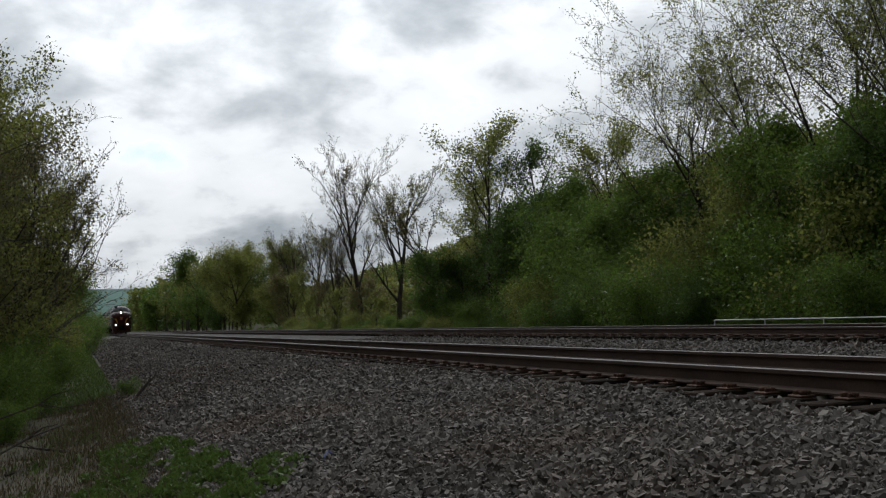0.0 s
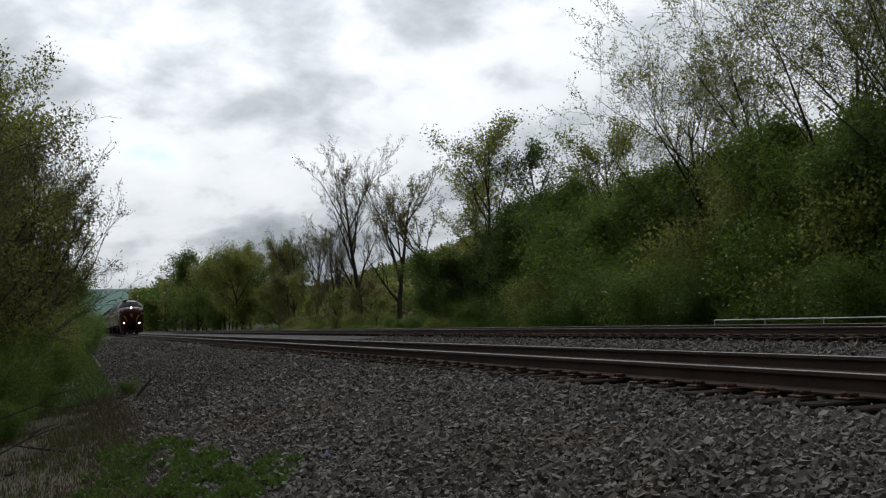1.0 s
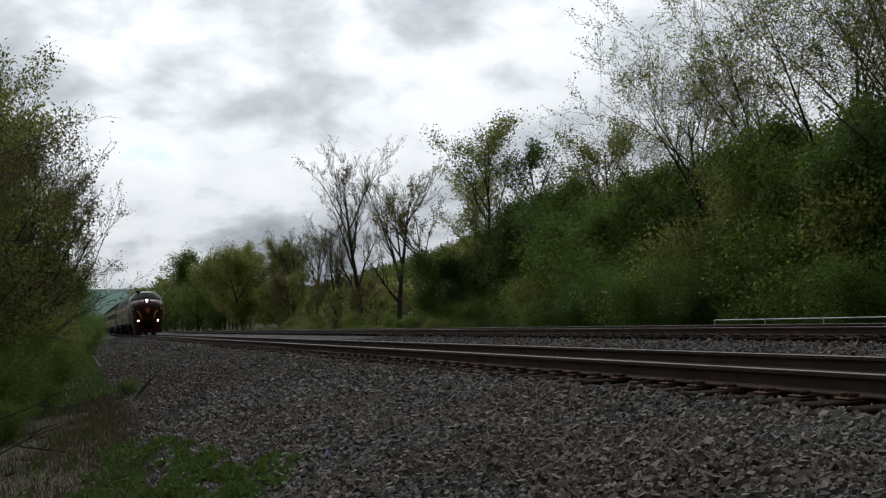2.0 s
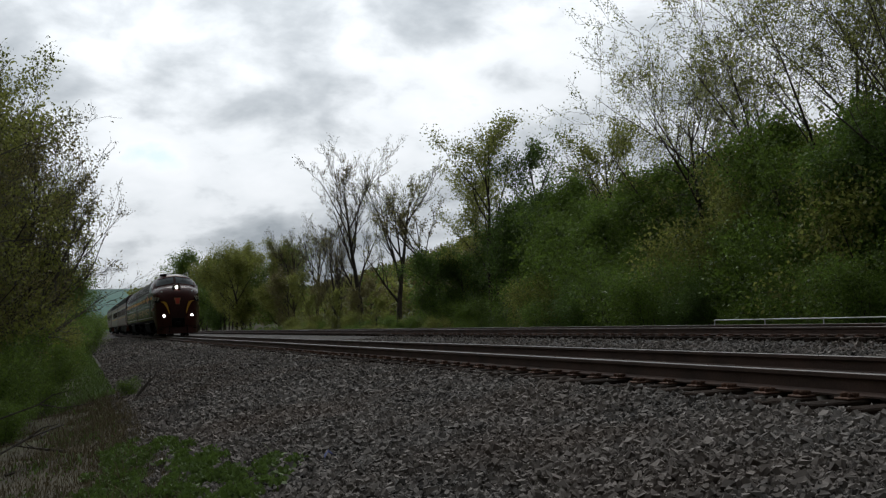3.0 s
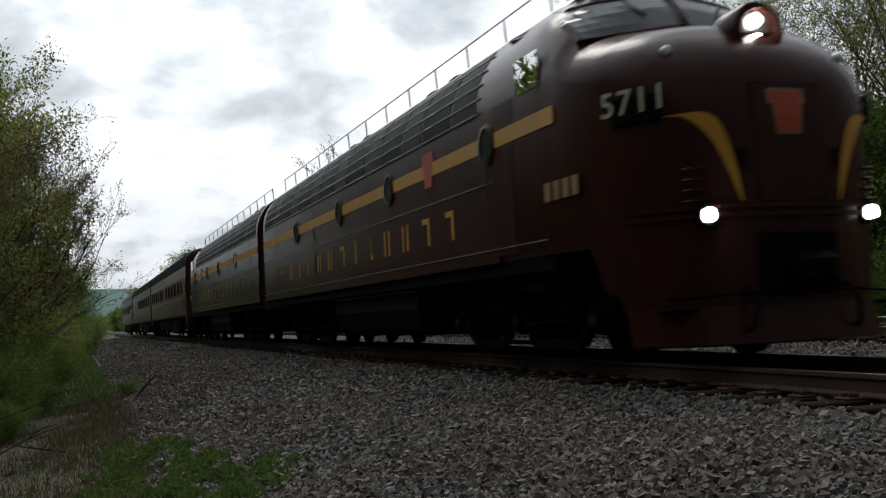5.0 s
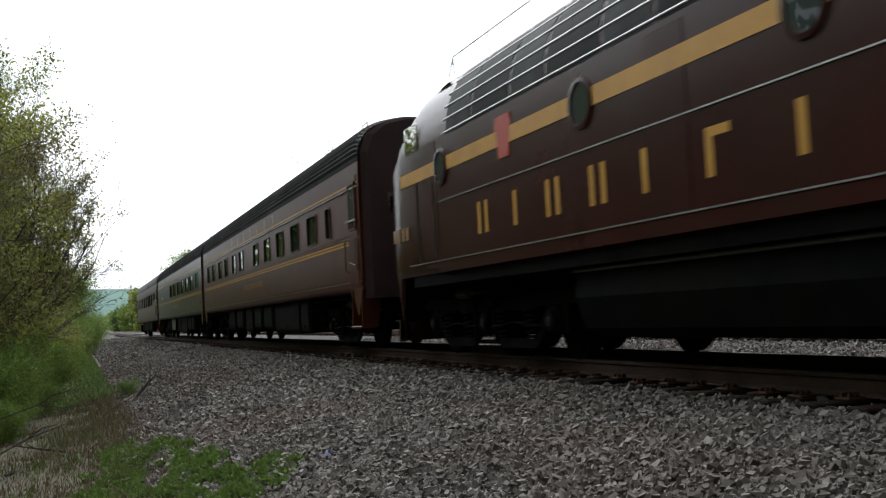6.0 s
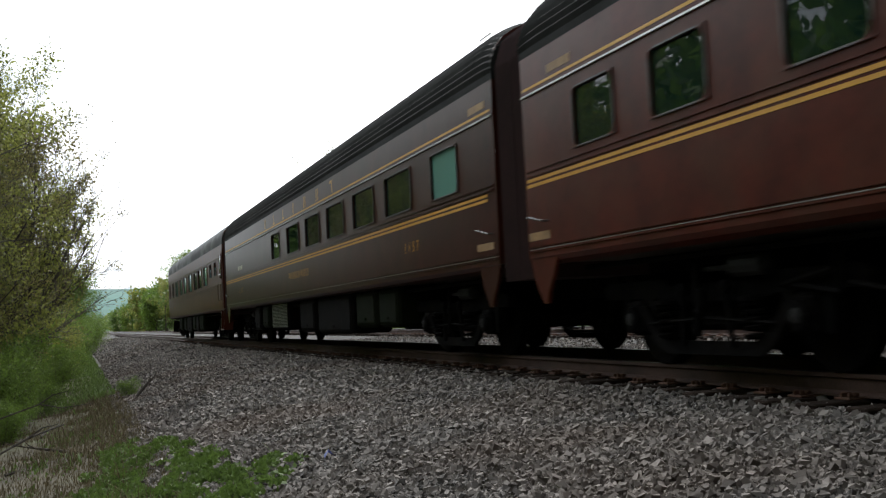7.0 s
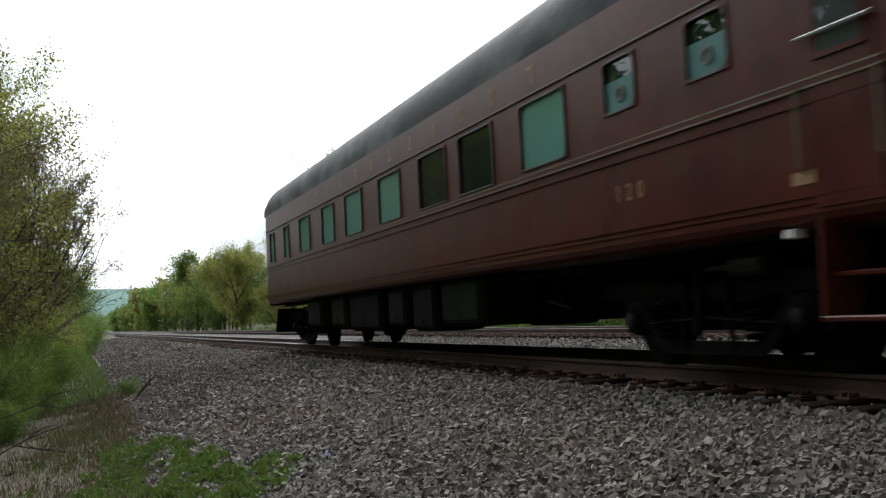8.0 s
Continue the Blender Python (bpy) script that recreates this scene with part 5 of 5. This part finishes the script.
T_spread = [tree_meshes("spreading", s, 14, 0.27, 10500, 0.12, M_leaf_y, fork=1, levels=4, kids=(8, 6, 4, 3), ratio=0.55, spread=0.75, lean=ln, start=0.40, puff=0.15, up=0.28, thin=0.013) for s, ln in ((61, (-0.03, 0.10)), (64, (0.0, 0.12)), (65, (-0.05, 0.1)))]
T_fan = [tree_meshes("leaning_verge", s, 7.5, 0.10, 2600, 0.06, M_leaf_b, bark=M_barkl, fork=3, levels=4, kids=(8, 5, 4, 3), ratio=0.42, spread=0.55, lean=(0.28, 0.0), start=0.25, puff=0.09, up=0.25, thin=0.006) for s in (57, 58)]
T_verge = tree_meshes("bare_verge", 55, 11, 0.15, 700, 0.07, M_leaf_b, bark=M_barkl, levels=4, kids=(11, 6, 5, 4), ratio=0.40, spread=0.8, start=0.35, puff=0.08, up=0.2, thin=0.005, wobble=0.24)
T_near = [tree_meshes("verge_tree", s, 9.0, 0.13, 15000, 0.095, m, levels=4, kids=(12, 5, 4, 3), ratio=0.43, spread=0.75, start=0.12, puff=0.17, up=0.25) for s, m in ((91, M_leaf_y), (92, M_leaf_b))]
T_light = [tree_meshes("distant", s, 9.0, 0.2, 2600, 0.62, m, levels=2, kids=(13, 7), ratio=0.42, spread=0.9, start=0.08, puff=0.75) for s, m in ((81, M_leaf_g), (82, M_leaf_d), (83, M_leaf_y))]
T_twiggy = [tree_meshes("twiggy", s, 9.0, 0.14, 9000, 0.17, m, fork=1, levels=4, kids=(11, 5, 4, 3), ratio=0.38, spread=0.8, start=0.12, puff=0.22, up=0.25) for s, m in ((71, M_leaf_b), (72, M_leaf_y))]

rnd = random.Random(77)
WOOD = "trees along the far side of the line"
# the wood beyond the second track: undergrowth at its foot
y = 11.0
while y < 150:
    low = 1.0 if y < 56 else 0.62 if y < 72 else 0.42
    for row in range(2 if y < 135 else 1):
        k = rnd.choice((3, 3, 0, 2)) if y > 72 else rnd.randrange(4) if y > 55 else rnd.choice((0, 1, 2, 2, 0, 3))
        plant("bush", T_bush[k], "green leafy bush at the foot of the wood" if k != 3 else "yellow-green leafy bush at the foot of the wood", "bush",
              21.8 + row * 2.4 + rnd.uniform(-0.8, 0.8), y + rnd.uniform(-0.8, 0.8), rnd.uniform(0, 360), low * (rnd.uniform(1.8, 3.6) if row == 0 else rnd.uniform(3.6, 5.6)), "bushes along the wood")
    y += 2.2 + y * 0.02
# leafy trees behind the undergrowth
for x, y, k, h in ((24, 70.2, 1, 6.2), (25, 68.2, 1, 5.8), (26, 65.6, 1, 7.2), (26, 61.4, 1, 8.5), (27, 58.6, 1, 8.6), (25, 53.1, 0, 6.6), (27, 53.7, 0, 9.0), (25, 47.3, 2, 6.6), (27, 48.7, 2, 8.6), (28, 47.6, 0, 8.6), (24.5, 43.1, 0, 4.4), (28, 44.7, 2, 8.4), (28, 42.1, 1, 7.4), (27, 38.4, 3, 8.7), (25, 36.1, 2, 4.8), (27, 36.3, 3, 7.3), (25.5, 32.6, 0, 8.3), (25, 30.2, 2, 8.4), (24, 27.7, 0, 7.7), (25, 33, 1, 5.4), (24, 29.6, 0, 5.3), (23.5, 27.2, 2, 4.6), (25, 26.9, 1, 7.1), (25, 25.1, 0, 7), (26, 142, 3, 8)):
    plant("tree", T_full[k], ("fresh green leafy broadleaf tree", "dark green leafy broadleaf tree", "fresh green leafy broadleaf tree", "yellow-green leafy broadleaf tree")[k], "tree", x, y, rnd.uniform(0, 360), h, WOOD)
for x, y, k, h, turn in ((25, 64.3, 0, 14.3, 40), (26, 69.3, 1, 11.3, 200), (26, 58, 2, 12.3, 90), (30, 57.6, 0, 12.7, 60), (27, 151, 1, 12, 10), (25, 166, 0, 13, 130), (27, 178, 1, 13.5, 30), (26, 205, 0, 15.8, 80), (29, 192, 1, 14, 260)):
    plant("tree", T_airy[k], "dark green leafy young tree" if k == 2 else "slender tree in young yellow-green leaf", "tree", x, y, turn, h, WOOD)
for x, y, k, h, turn in ((26, 100.5, 0, 19.6, 0), (26, 88.5, 1, 16.4, 80), (31, 60.5, 2, 11.8, 30), (25.5, 110, 2, 12.0, 20), (27, 126.4, 1, 14.6, 150), (27, 140.6, 2, 14.4, 200), (28, 118, 0, 13.5, 240)):
    plant("tree", T_bare[k], "tall thin tree just coming into bud", "tree", x, y, turn, h, WOOD)
for x, y, k, h in ((24.5, 78, 0, 3.6), (24, 88, 1, 3.4), (25, 98, 0, 4.6), (24.5, 106, 1, 5), (25.5, 115, 0, 6.5), (26, 124, 1, 7.5), (25, 133, 0, 8.5), (27, 101, 0, 5.5)):
    plant("tree", T_twiggy[k], "small twiggy tree just leafing out", "tree", x, y, rnd.uniform(0, 360), h, WOOD)
plant("tree", T_lean, "thin budding tree leaning over to one side", "tree", 25.5, 68, 0, 11.5, WOOD)
for x, y, k, h, turn in ((28, 42.6, 0, 16.0, 0), (28, 36.8, 2, 17.0, 10), (27, 31.0, 1, 16.5, 20), (26, 26.0, 2, 15.5, 0), (30, 33.0, 1, 16.5, 200), (29, 46.0, 1, 14.0, 330)):
    plant("tree", T_spread[k], "wide-spreading tree with sparse young leaves", "tree", x, y, turn, h, WOOD)
# the wood's far stretch, running on to the horizon
y = 150.0
while y < 760:
    k = rnd.random()
    m = (T_full[rnd.randrange(4)] if y < 240 else T_light[rnd.randrange(3)]) if k < 0.5 else (T_airy[rnd.randrange(2)] if k < 0.85 else T_bare[rnd.randrange(3)])
    plant("tree", m, "tree in spring leaf along the line", "tree", 25 + rnd.uniform(-2.5, 4), y, rnd.uniform(0, 360), rnd.uniform(7, 14) + (4.0 if 200 < y < 420 else 1.0), WOOD)
    y += 4.0 + y * 0.010
# the near side: bushes and trees close beside the camera's verge
NEAR = "trees beside the near verge"
for x, y, k, h in ((-1.9, 17.6, 0, 1.1), (-1.3, 20.6, 2, 0.9), (-0.95, 25, 0, 1.0), (-0.6, 31, 2, 1.1), (-0.4, 38, 0, 1.2), (-2.2, 19, 2, 1.6), (-1.5, 22.5, 0, 1.7), (-2.3, 23, 3, 2.6), (-1.8, 26, 0, 2.2), (-2.1, 29, 2, 2.4), (-1.6, 33, 0, 2.0), (-1.3, 38, 2, 2.2), (-1.1, 44, 3, 2.4), (-0.9, 51, 0, 2.4), (-0.6, 59, 2, 2.5), (-3.2, 20, 1, 2.6),
                   (-3.2, 27, 0, 3.4), (-2.6, 36, 3, 3.6), (-2.2, 46, 2, 3.4), (0.3, 70, 0, 2.6), (0.6, 84, 2, 3.0), (0.8, 102, 0, 3.2), (1.0, 128, 1, 3.4)):
    plant("bush", T_bush[k], "green bush overhanging the grassy verge", "bush", x, y, rnd.uniform(0, 360), h, "bushes along the verge")
for x, y, k, h, turn in ((-2.9, 27.5, 0, 9.4, 30), (-2.2, 33, 1, 9.0, 120), (-2.3, 38, 1, 8.6, 220), (-3.4, 24.5, 0, 8.4, 10), (-2.2, 46, 1, 8.0, 77), (-1.95, 29.5, 0, 8.6, 200), (-2.1, 36, 0, 7.4, 300), (-2.1, 27.0, 1, 8.0, 260), (-2.0, 52, 1, 8.0, 20), (-2.6, 25.8, 0, 8.6, 140), (-2.6, 30.5, 0, 10.2, 70)):
    plant("tree", T_near[k], "thin tree in young olive-green leaf beside the verge", "tree", x, y, turn, h, NEAR)
for x, y, k, h, turn in ((-2.2, 31, 0, 5.0, 15), (-1.9, 41, 1, 5.2, 200), (-1.6, 50, 0, 5.2, 100), (-1.3, 58, 1, 5.4, 140)):
    plant("tree", T_near[1 - k], "twiggy tree just leafing out beside the verge", "tree", x, y, turn, h, NEAR)
for x, y, k, h, turn in ((-3.3, 30, 0, 8.2, -10), (-2.9, 35, 1, 8.0, 15)):
    plant("tree", T_fan[k], "grey twiggy tree leaning out over the verge", "tree", x, y, turn, h, NEAR)
plant("tree", T_verge, "bare budding tree rising over the verge", "tree", -4.4, 21.5, 150, 8.8, NEAR)
for x, y, k, h in ((-1.6, 62, 1, 6.2), (-1.2, 78, 0, 6.2), (-1.0, 98, 1, 6.5), (-1.0, 122, 1, 7)):
    plant("tree", T_full[k], "dark leafy tree beside the verge", "tree", x, y, rnd.uniform(0, 360), h, NEAR)
# the same wood goes on behind the camera's back
for i in range(52):
    y = 100 - 3.9 * i
    plant("tree", T_light[i % 2], "leafy tree in the wood on the near side", "tree", -9.5 - 3.5 * (i % 2) + rnd.uniform(-1, 1), y + rnd.uniform(-1, 1), rnd.uniform(0, 360), rnd.uniform(10, 14), NEAR)


def far_wood(name, label, n, seed, place, size, mats):
    """Crowns of a distant wood: heaps of leaf clumps on the slope."""
    rng = np.random.default_rng(seed)
    x, y = place(rng, n)
    per = 200
    h = size * rng.uniform(0.7, 1.25, n)
    c = np.stack([x, y, ground_z(x, y) + h * 0.62], -1)
    d = rng.normal(size=(n, per, 3))
    d /= np.linalg.norm(d, axis=2)[:, :, None]
    P = c[:, None] + d * (rng.uniform(0.5, 1.0, (n, per)) ** 0.5)[:, :, None] * (h[:, None, None] * np.array([0.38, 0.38, 0.5]))
    v, f = leaf_arrays(P.reshape(-1, 3), d.reshape(-1, 3), size * 0.085, rng, 0.9)
    k = len(f) // len(mats)
    me = bulk_mesh(name, v, f, mats[0])
    for mt in mats[1:]:
        me.materials.append(mt)
    me.polygons.foreach_set("material_index", ((np.arange(len(f)) // per) % len(mats)).astype(np.int32))
    tagged(new(name, me), label, "woodland", kind="stuff")


far_wood("hillside_wood", "wooded hillside in spring leaf behind the line", 1500, 5, lambda g, n: (g.uniform(38, 130, n), g.uniform(20, 520, n)), 5.0, [M_leaf_g, M_leaf_b, M_leaf_b, M_leaf_y])
far_wood("distant_wood", "distant belt of trees by the line", 260, 6, lambda g, n: (np.where(g.random(n) < 0.7, g.uniform(26, 60, n), g.uniform(-60, -6, n)), g.uniform(400, 1400, n)), 13.0, [M_leaf_g, M_leaf_d, M_leaf_y])


def far_hill():
    mb = MB()
    xs = np.linspace(-1800, 2600, 90)
    rows = []
    for k, (yy, q) in enumerate(((2300, 0.0), (2600, 0.45), (2900, 0.85), (3200, 1.0), (3500, 0.7))):
        rows.append([(x, yy + 60 * math.sin(x * 0.004), -3 + q * (118 + 12 * math.sin(x * 0.0031 + 0.5) + 6 * math.sin(x * 0.011 + k) - 0.025 * max(0, x - 120))) for x in xs])
    mb.loft(rows, False)
    # no haze in the air: the ridge carries it in its colour
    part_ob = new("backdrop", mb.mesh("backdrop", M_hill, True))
    tagged(part_ob, "wooded ridge on the horizon, tinted blue-green for haze", "hill", kind="structure")


far_hill()


def blades(name, label, n, place, height, mat, seed, width=0.012):
    rng = np.random.default_rng(seed)
    x, y = place(rng, n)
    n = len(x)
    h = height * np.exp(rng.normal(0, 0.35, n))
    az = rng.uniform(0, 6.283, n)
    b = np.stack([x, y, ground_z(x, y) - 0.01], -1)
    sd = np.stack([np.cos(az), np.sin(az), 0 * az], -1) * width
    ln = np.stack([np.sin(az) + rng.normal(0, 0.5, n), -np.cos(az) + rng.normal(0, 0.5, n), 0 * az], -1) * (h * rng.uniform(0.15, 0.7, n))[:, None]
    up = np.stack([0 * h, 0 * h, h], -1)
    v = np.stack([b - sd, b + sd, b + sd * 0.7 + up * 0.6 + ln * 0.4, b - sd * 0.7 + up * 0.6 + ln * 0.4, b + up * 0.95 + ln], 1).reshape(-1, 3)
    o = 5 * np.arange(n)[:, None]
    f = np.concatenate([o + np.array([[0, 1, 2]]), o + np.array([[0, 2, 3]]), o + np.array([[3, 2, 4]])])
    tagged(new(name, bulk_mesh(name, v, f, mat)), label, "grass", kind="stuff")


def patch(rng, n):
    """Clumps of one green patch where the verge meets the stones."""
    g = np.random.default_rng(12)
    px = np.array([0.45, 0.8, 1.05, 0.7, 0.35, 1.2, 0.85, 0.5, 0.2, 1.0, 0.7, 1.25, 1.5, 1.1, 0.9, 0.4, 0.1])
    py = np.array([13.9, 13.3, 12.2, 12.4, 12.8, 11.0, 10.8, 11.2, 11.6, 9.9, 9.9, 9.3, 9.2, 8.8, 8.8, 10.4, 10.6])
    big = rng.integers(0, len(px), n)
    sub_x, sub_y = g.normal(0, 0.12, (len(px), 9)), g.normal(0, 0.36, (len(px), 9))
    k = rng.integers(0, 9, n)
    return px[big] + sub_x[big, k] + rng.normal(0, 0.035, n), py[big] + sub_y[big, k] + rng.normal(0, 0.07, n)


def low_leaves(name, label, n, place, height, size, mat, seed):
    """Small broad leaves of creeping weeds."""
    rng = np.random.default_rng(seed)
    x, y = place(rng, n)
    z = ground_z(x, y) + rng.uniform(0, height, n)
    v, f = leaf_arrays(np.stack([x, y, z], -1), np.tile([0.0, -0.3, 0.6], (n, 1)), size, rng, 0.8)
    tagged(new(name, bulk_mesh(name, v, f, mat)), label, "weeds", kind="stuff")


low_leaves("weeds", "fresh green broad-leaved weeds beside the ballast", 21000, patch, 0.065, 0.04, M_grass, 31)
blades("grass", "fresh green grass clumps beside the ballast", 9000, patch, 0.055, M_grass, 8, 0.010)


def tufts(rng, n):
    c = rng.integers(0, 70, n)
    g = np.random.default_rng(3)
    cx, cy = 0.6 - g.exponential(0.8, 70), g.uniform(7.5, 26, 70)
    return cx[c] + rng.normal(0, 0.12, n), cy[c] + rng.normal(0, 0.25, n)


blades("weeds", "low green weeds in the dry verge", 2600, tufts, 0.05, M_grass, 21, 0.016)
blades("dry_grass", "taller dry stalks on the verge", 2200, tufts, 0.15, M_dry, 22, 0.005)
blades("dry_grass", "pale dry grass on the verge", 22000, lambda g, n: (np.clip(0.85 - g.exponential(0.9, n), -4, 2), g.uniform(6, 26, n)), 0.065, M_dry, 9, 0.006)
blades("grass", "green weeds along the foot of the bushes", 11000, lambda g, n: (0.75 - g.exponential(0.7, n), 25 + 70 * g.uniform(0, 1, n) ** 1.5), 0.09, M_grass, 10, 0.014)
blades("grass", "green weeds beyond the second track", 9000, lambda g, n: (18 + g.exponential(0.9, n), 14 + 110 * g.uniform(0, 1, n) ** 1.4), 0.35, M_grass, 14, 0.03)


# ---- small things ----
def pipe_fence():
    f = empty("pipe_fence", "white-painted pipe fence beyond the second track", "fence")
    x = 18.5
    g = float(ground_z(np.array(x), np.array(22.0)))
    ys = [28.6 - 2.55 * i for i in range(8)]
    for yy in ys:
        zt = 0.0
        part("post", MB().tube([(x, yy, g - 0.3), (x, yy, zt)], 0.016, 8), M_white, f)
    part("top_rail", MB().tube([(x, yy, 0.0) for yy in ys], 0.017, 8), M_white, f)


pipe_fence()
for x, y, turn, ln in ((-0.9, 14.5, 20, 1.6), (-1.3, 16.5, 160, 1.2), (-0.6, 18.5, 70, 1.0), (-1.6, 13.6, 100, 1.3), (-0.2, 15.8, 200, 0.8)):
    b = empty("fallen_branch", "dark dead branch lying in the dry verge", "branch", "dead branches on the verge", at=pose(x, y, float(ground_z(np.array(x), np.array(y))) + 0.03, 0, 0, turn))
    part("stem", MB().tube([(0, 0, 0), (ln * 0.3, 0.05, 0.06), (ln * 0.65, -0.04, 0.12), (ln, 0.08, 0.2)], [0.022, 0.018, 0.012, 0.005], 6), M_bark, b)
    part("twig", MB().tube([(ln * 0.5, 0.0, 0.09), (ln * 0.7, 0.16, 0.17), (ln * 0.8, 0.2, 0.26)], [0.01, 0.007, 0.003], 5), M_bark, b)
st = empty("fallen_branch", "dark dead branch sticking up from the ballast", "branch", at=pose(1.0, 22.3, -0.84))
part("stem", MB().tube([(0, 0, 0), (0.12, 0.05, 0.16), (0.3, 0.1, 0.36), (0.42, 0.15, 0.46), (0.5, 0.2, 0.58)], [0.04, 0.034, 0.027, 0.018, 0.008], 6), M_bark, st)
part("twig", MB().tube([(0.3, 0.1, 0.36), (0.36, 0.1, 0.5), (0.34, 0.1, 0.58)], [0.012, 0.008, 0.004], 5), M_bark, st)
for row, rr in (([(-1.10, 17.00, -0.60), (-0.56, 17.00, -0.43), (-0.25, 17.20, -0.52), (0.20, 17.40, -0.49)], 0.017), ([(-1.16, 15.50, -1.03), (-0.68, 16.00, -0.82), (-0.23, 16.50, -0.71)], 0.022)):
    b = empty("fallen_branch", "long dark dead branch reaching out of the bushes", "branch", "dead branches on the verge", at=Matrix.Translation(row[0]))
    row = [Vector(p) - Vector(row[0]) for p in row]
    part("stem", MB().tube([Vector((-1.2, 0.4, -0.25))] + row, [rr * (1 - 0.17 * i) for i in range(len(row) + 1)], 6), M_bark, b)
    part("twig", MB().tube([row[1], row[1] + Vector((0.18, 0.05, 0.12)), row[1] + Vector((0.4, 0.05, 0.16))], [0.012, 0.009, 0.004], 5), M_bark, b)
plant("bush", T_bush[0], "small bright green leafy plant at the ballast edge", "bush", 0.98, 23.6, 40, 0.42, "bushes along the verge")
lt = empty("litter", "crumpled scrap of blue plastic on the ballast", "litter", at=pose(1.98, 8.96, -0.56))
part("scrap", MB().loft([[(-0.05, 0, 0.0), (-0.01, 0.03, 0.05), (0.05, 0.01, 0.02)], [(-0.04, 0.06, 0.03), (0.0, 0.05, 0.07), (0.06, 0.07, 0.0)], [(-0.06, 0.1, 0.0), (0.02, 0.12, 0.04), (0.05, 0.1, 0.01)]], False), M_blue, lt)
sg = empty("track_signal", "small dark signal post beside the distant track", "signal", at=pose(1.9, 150, -0.6))
part("mast", MB().tube([(0, 0, 0), (0, 0, 2.2)], 0.06, 8), M_black, sg)
part("signal_head", MB().box(-0.3, 0.3, -0.12, 0.12, 1.9, 2.7, 0.08), M_black, sg)
rb = empty("relay_box", "dark lineside equipment cabinet", "cabinet", at=pose(1.0, 130, -0.9))
part("cabinet_body", MB().box(-0.45, 0.45, -0.35, 0.35, 0, 1.2, 0.03), M_black, rb)
part("cabinet_lid", MB().box(-0.5, 0.5, -0.4, 0.4, 1.2, 1.28, 0.02), M_black, rb)

motions()
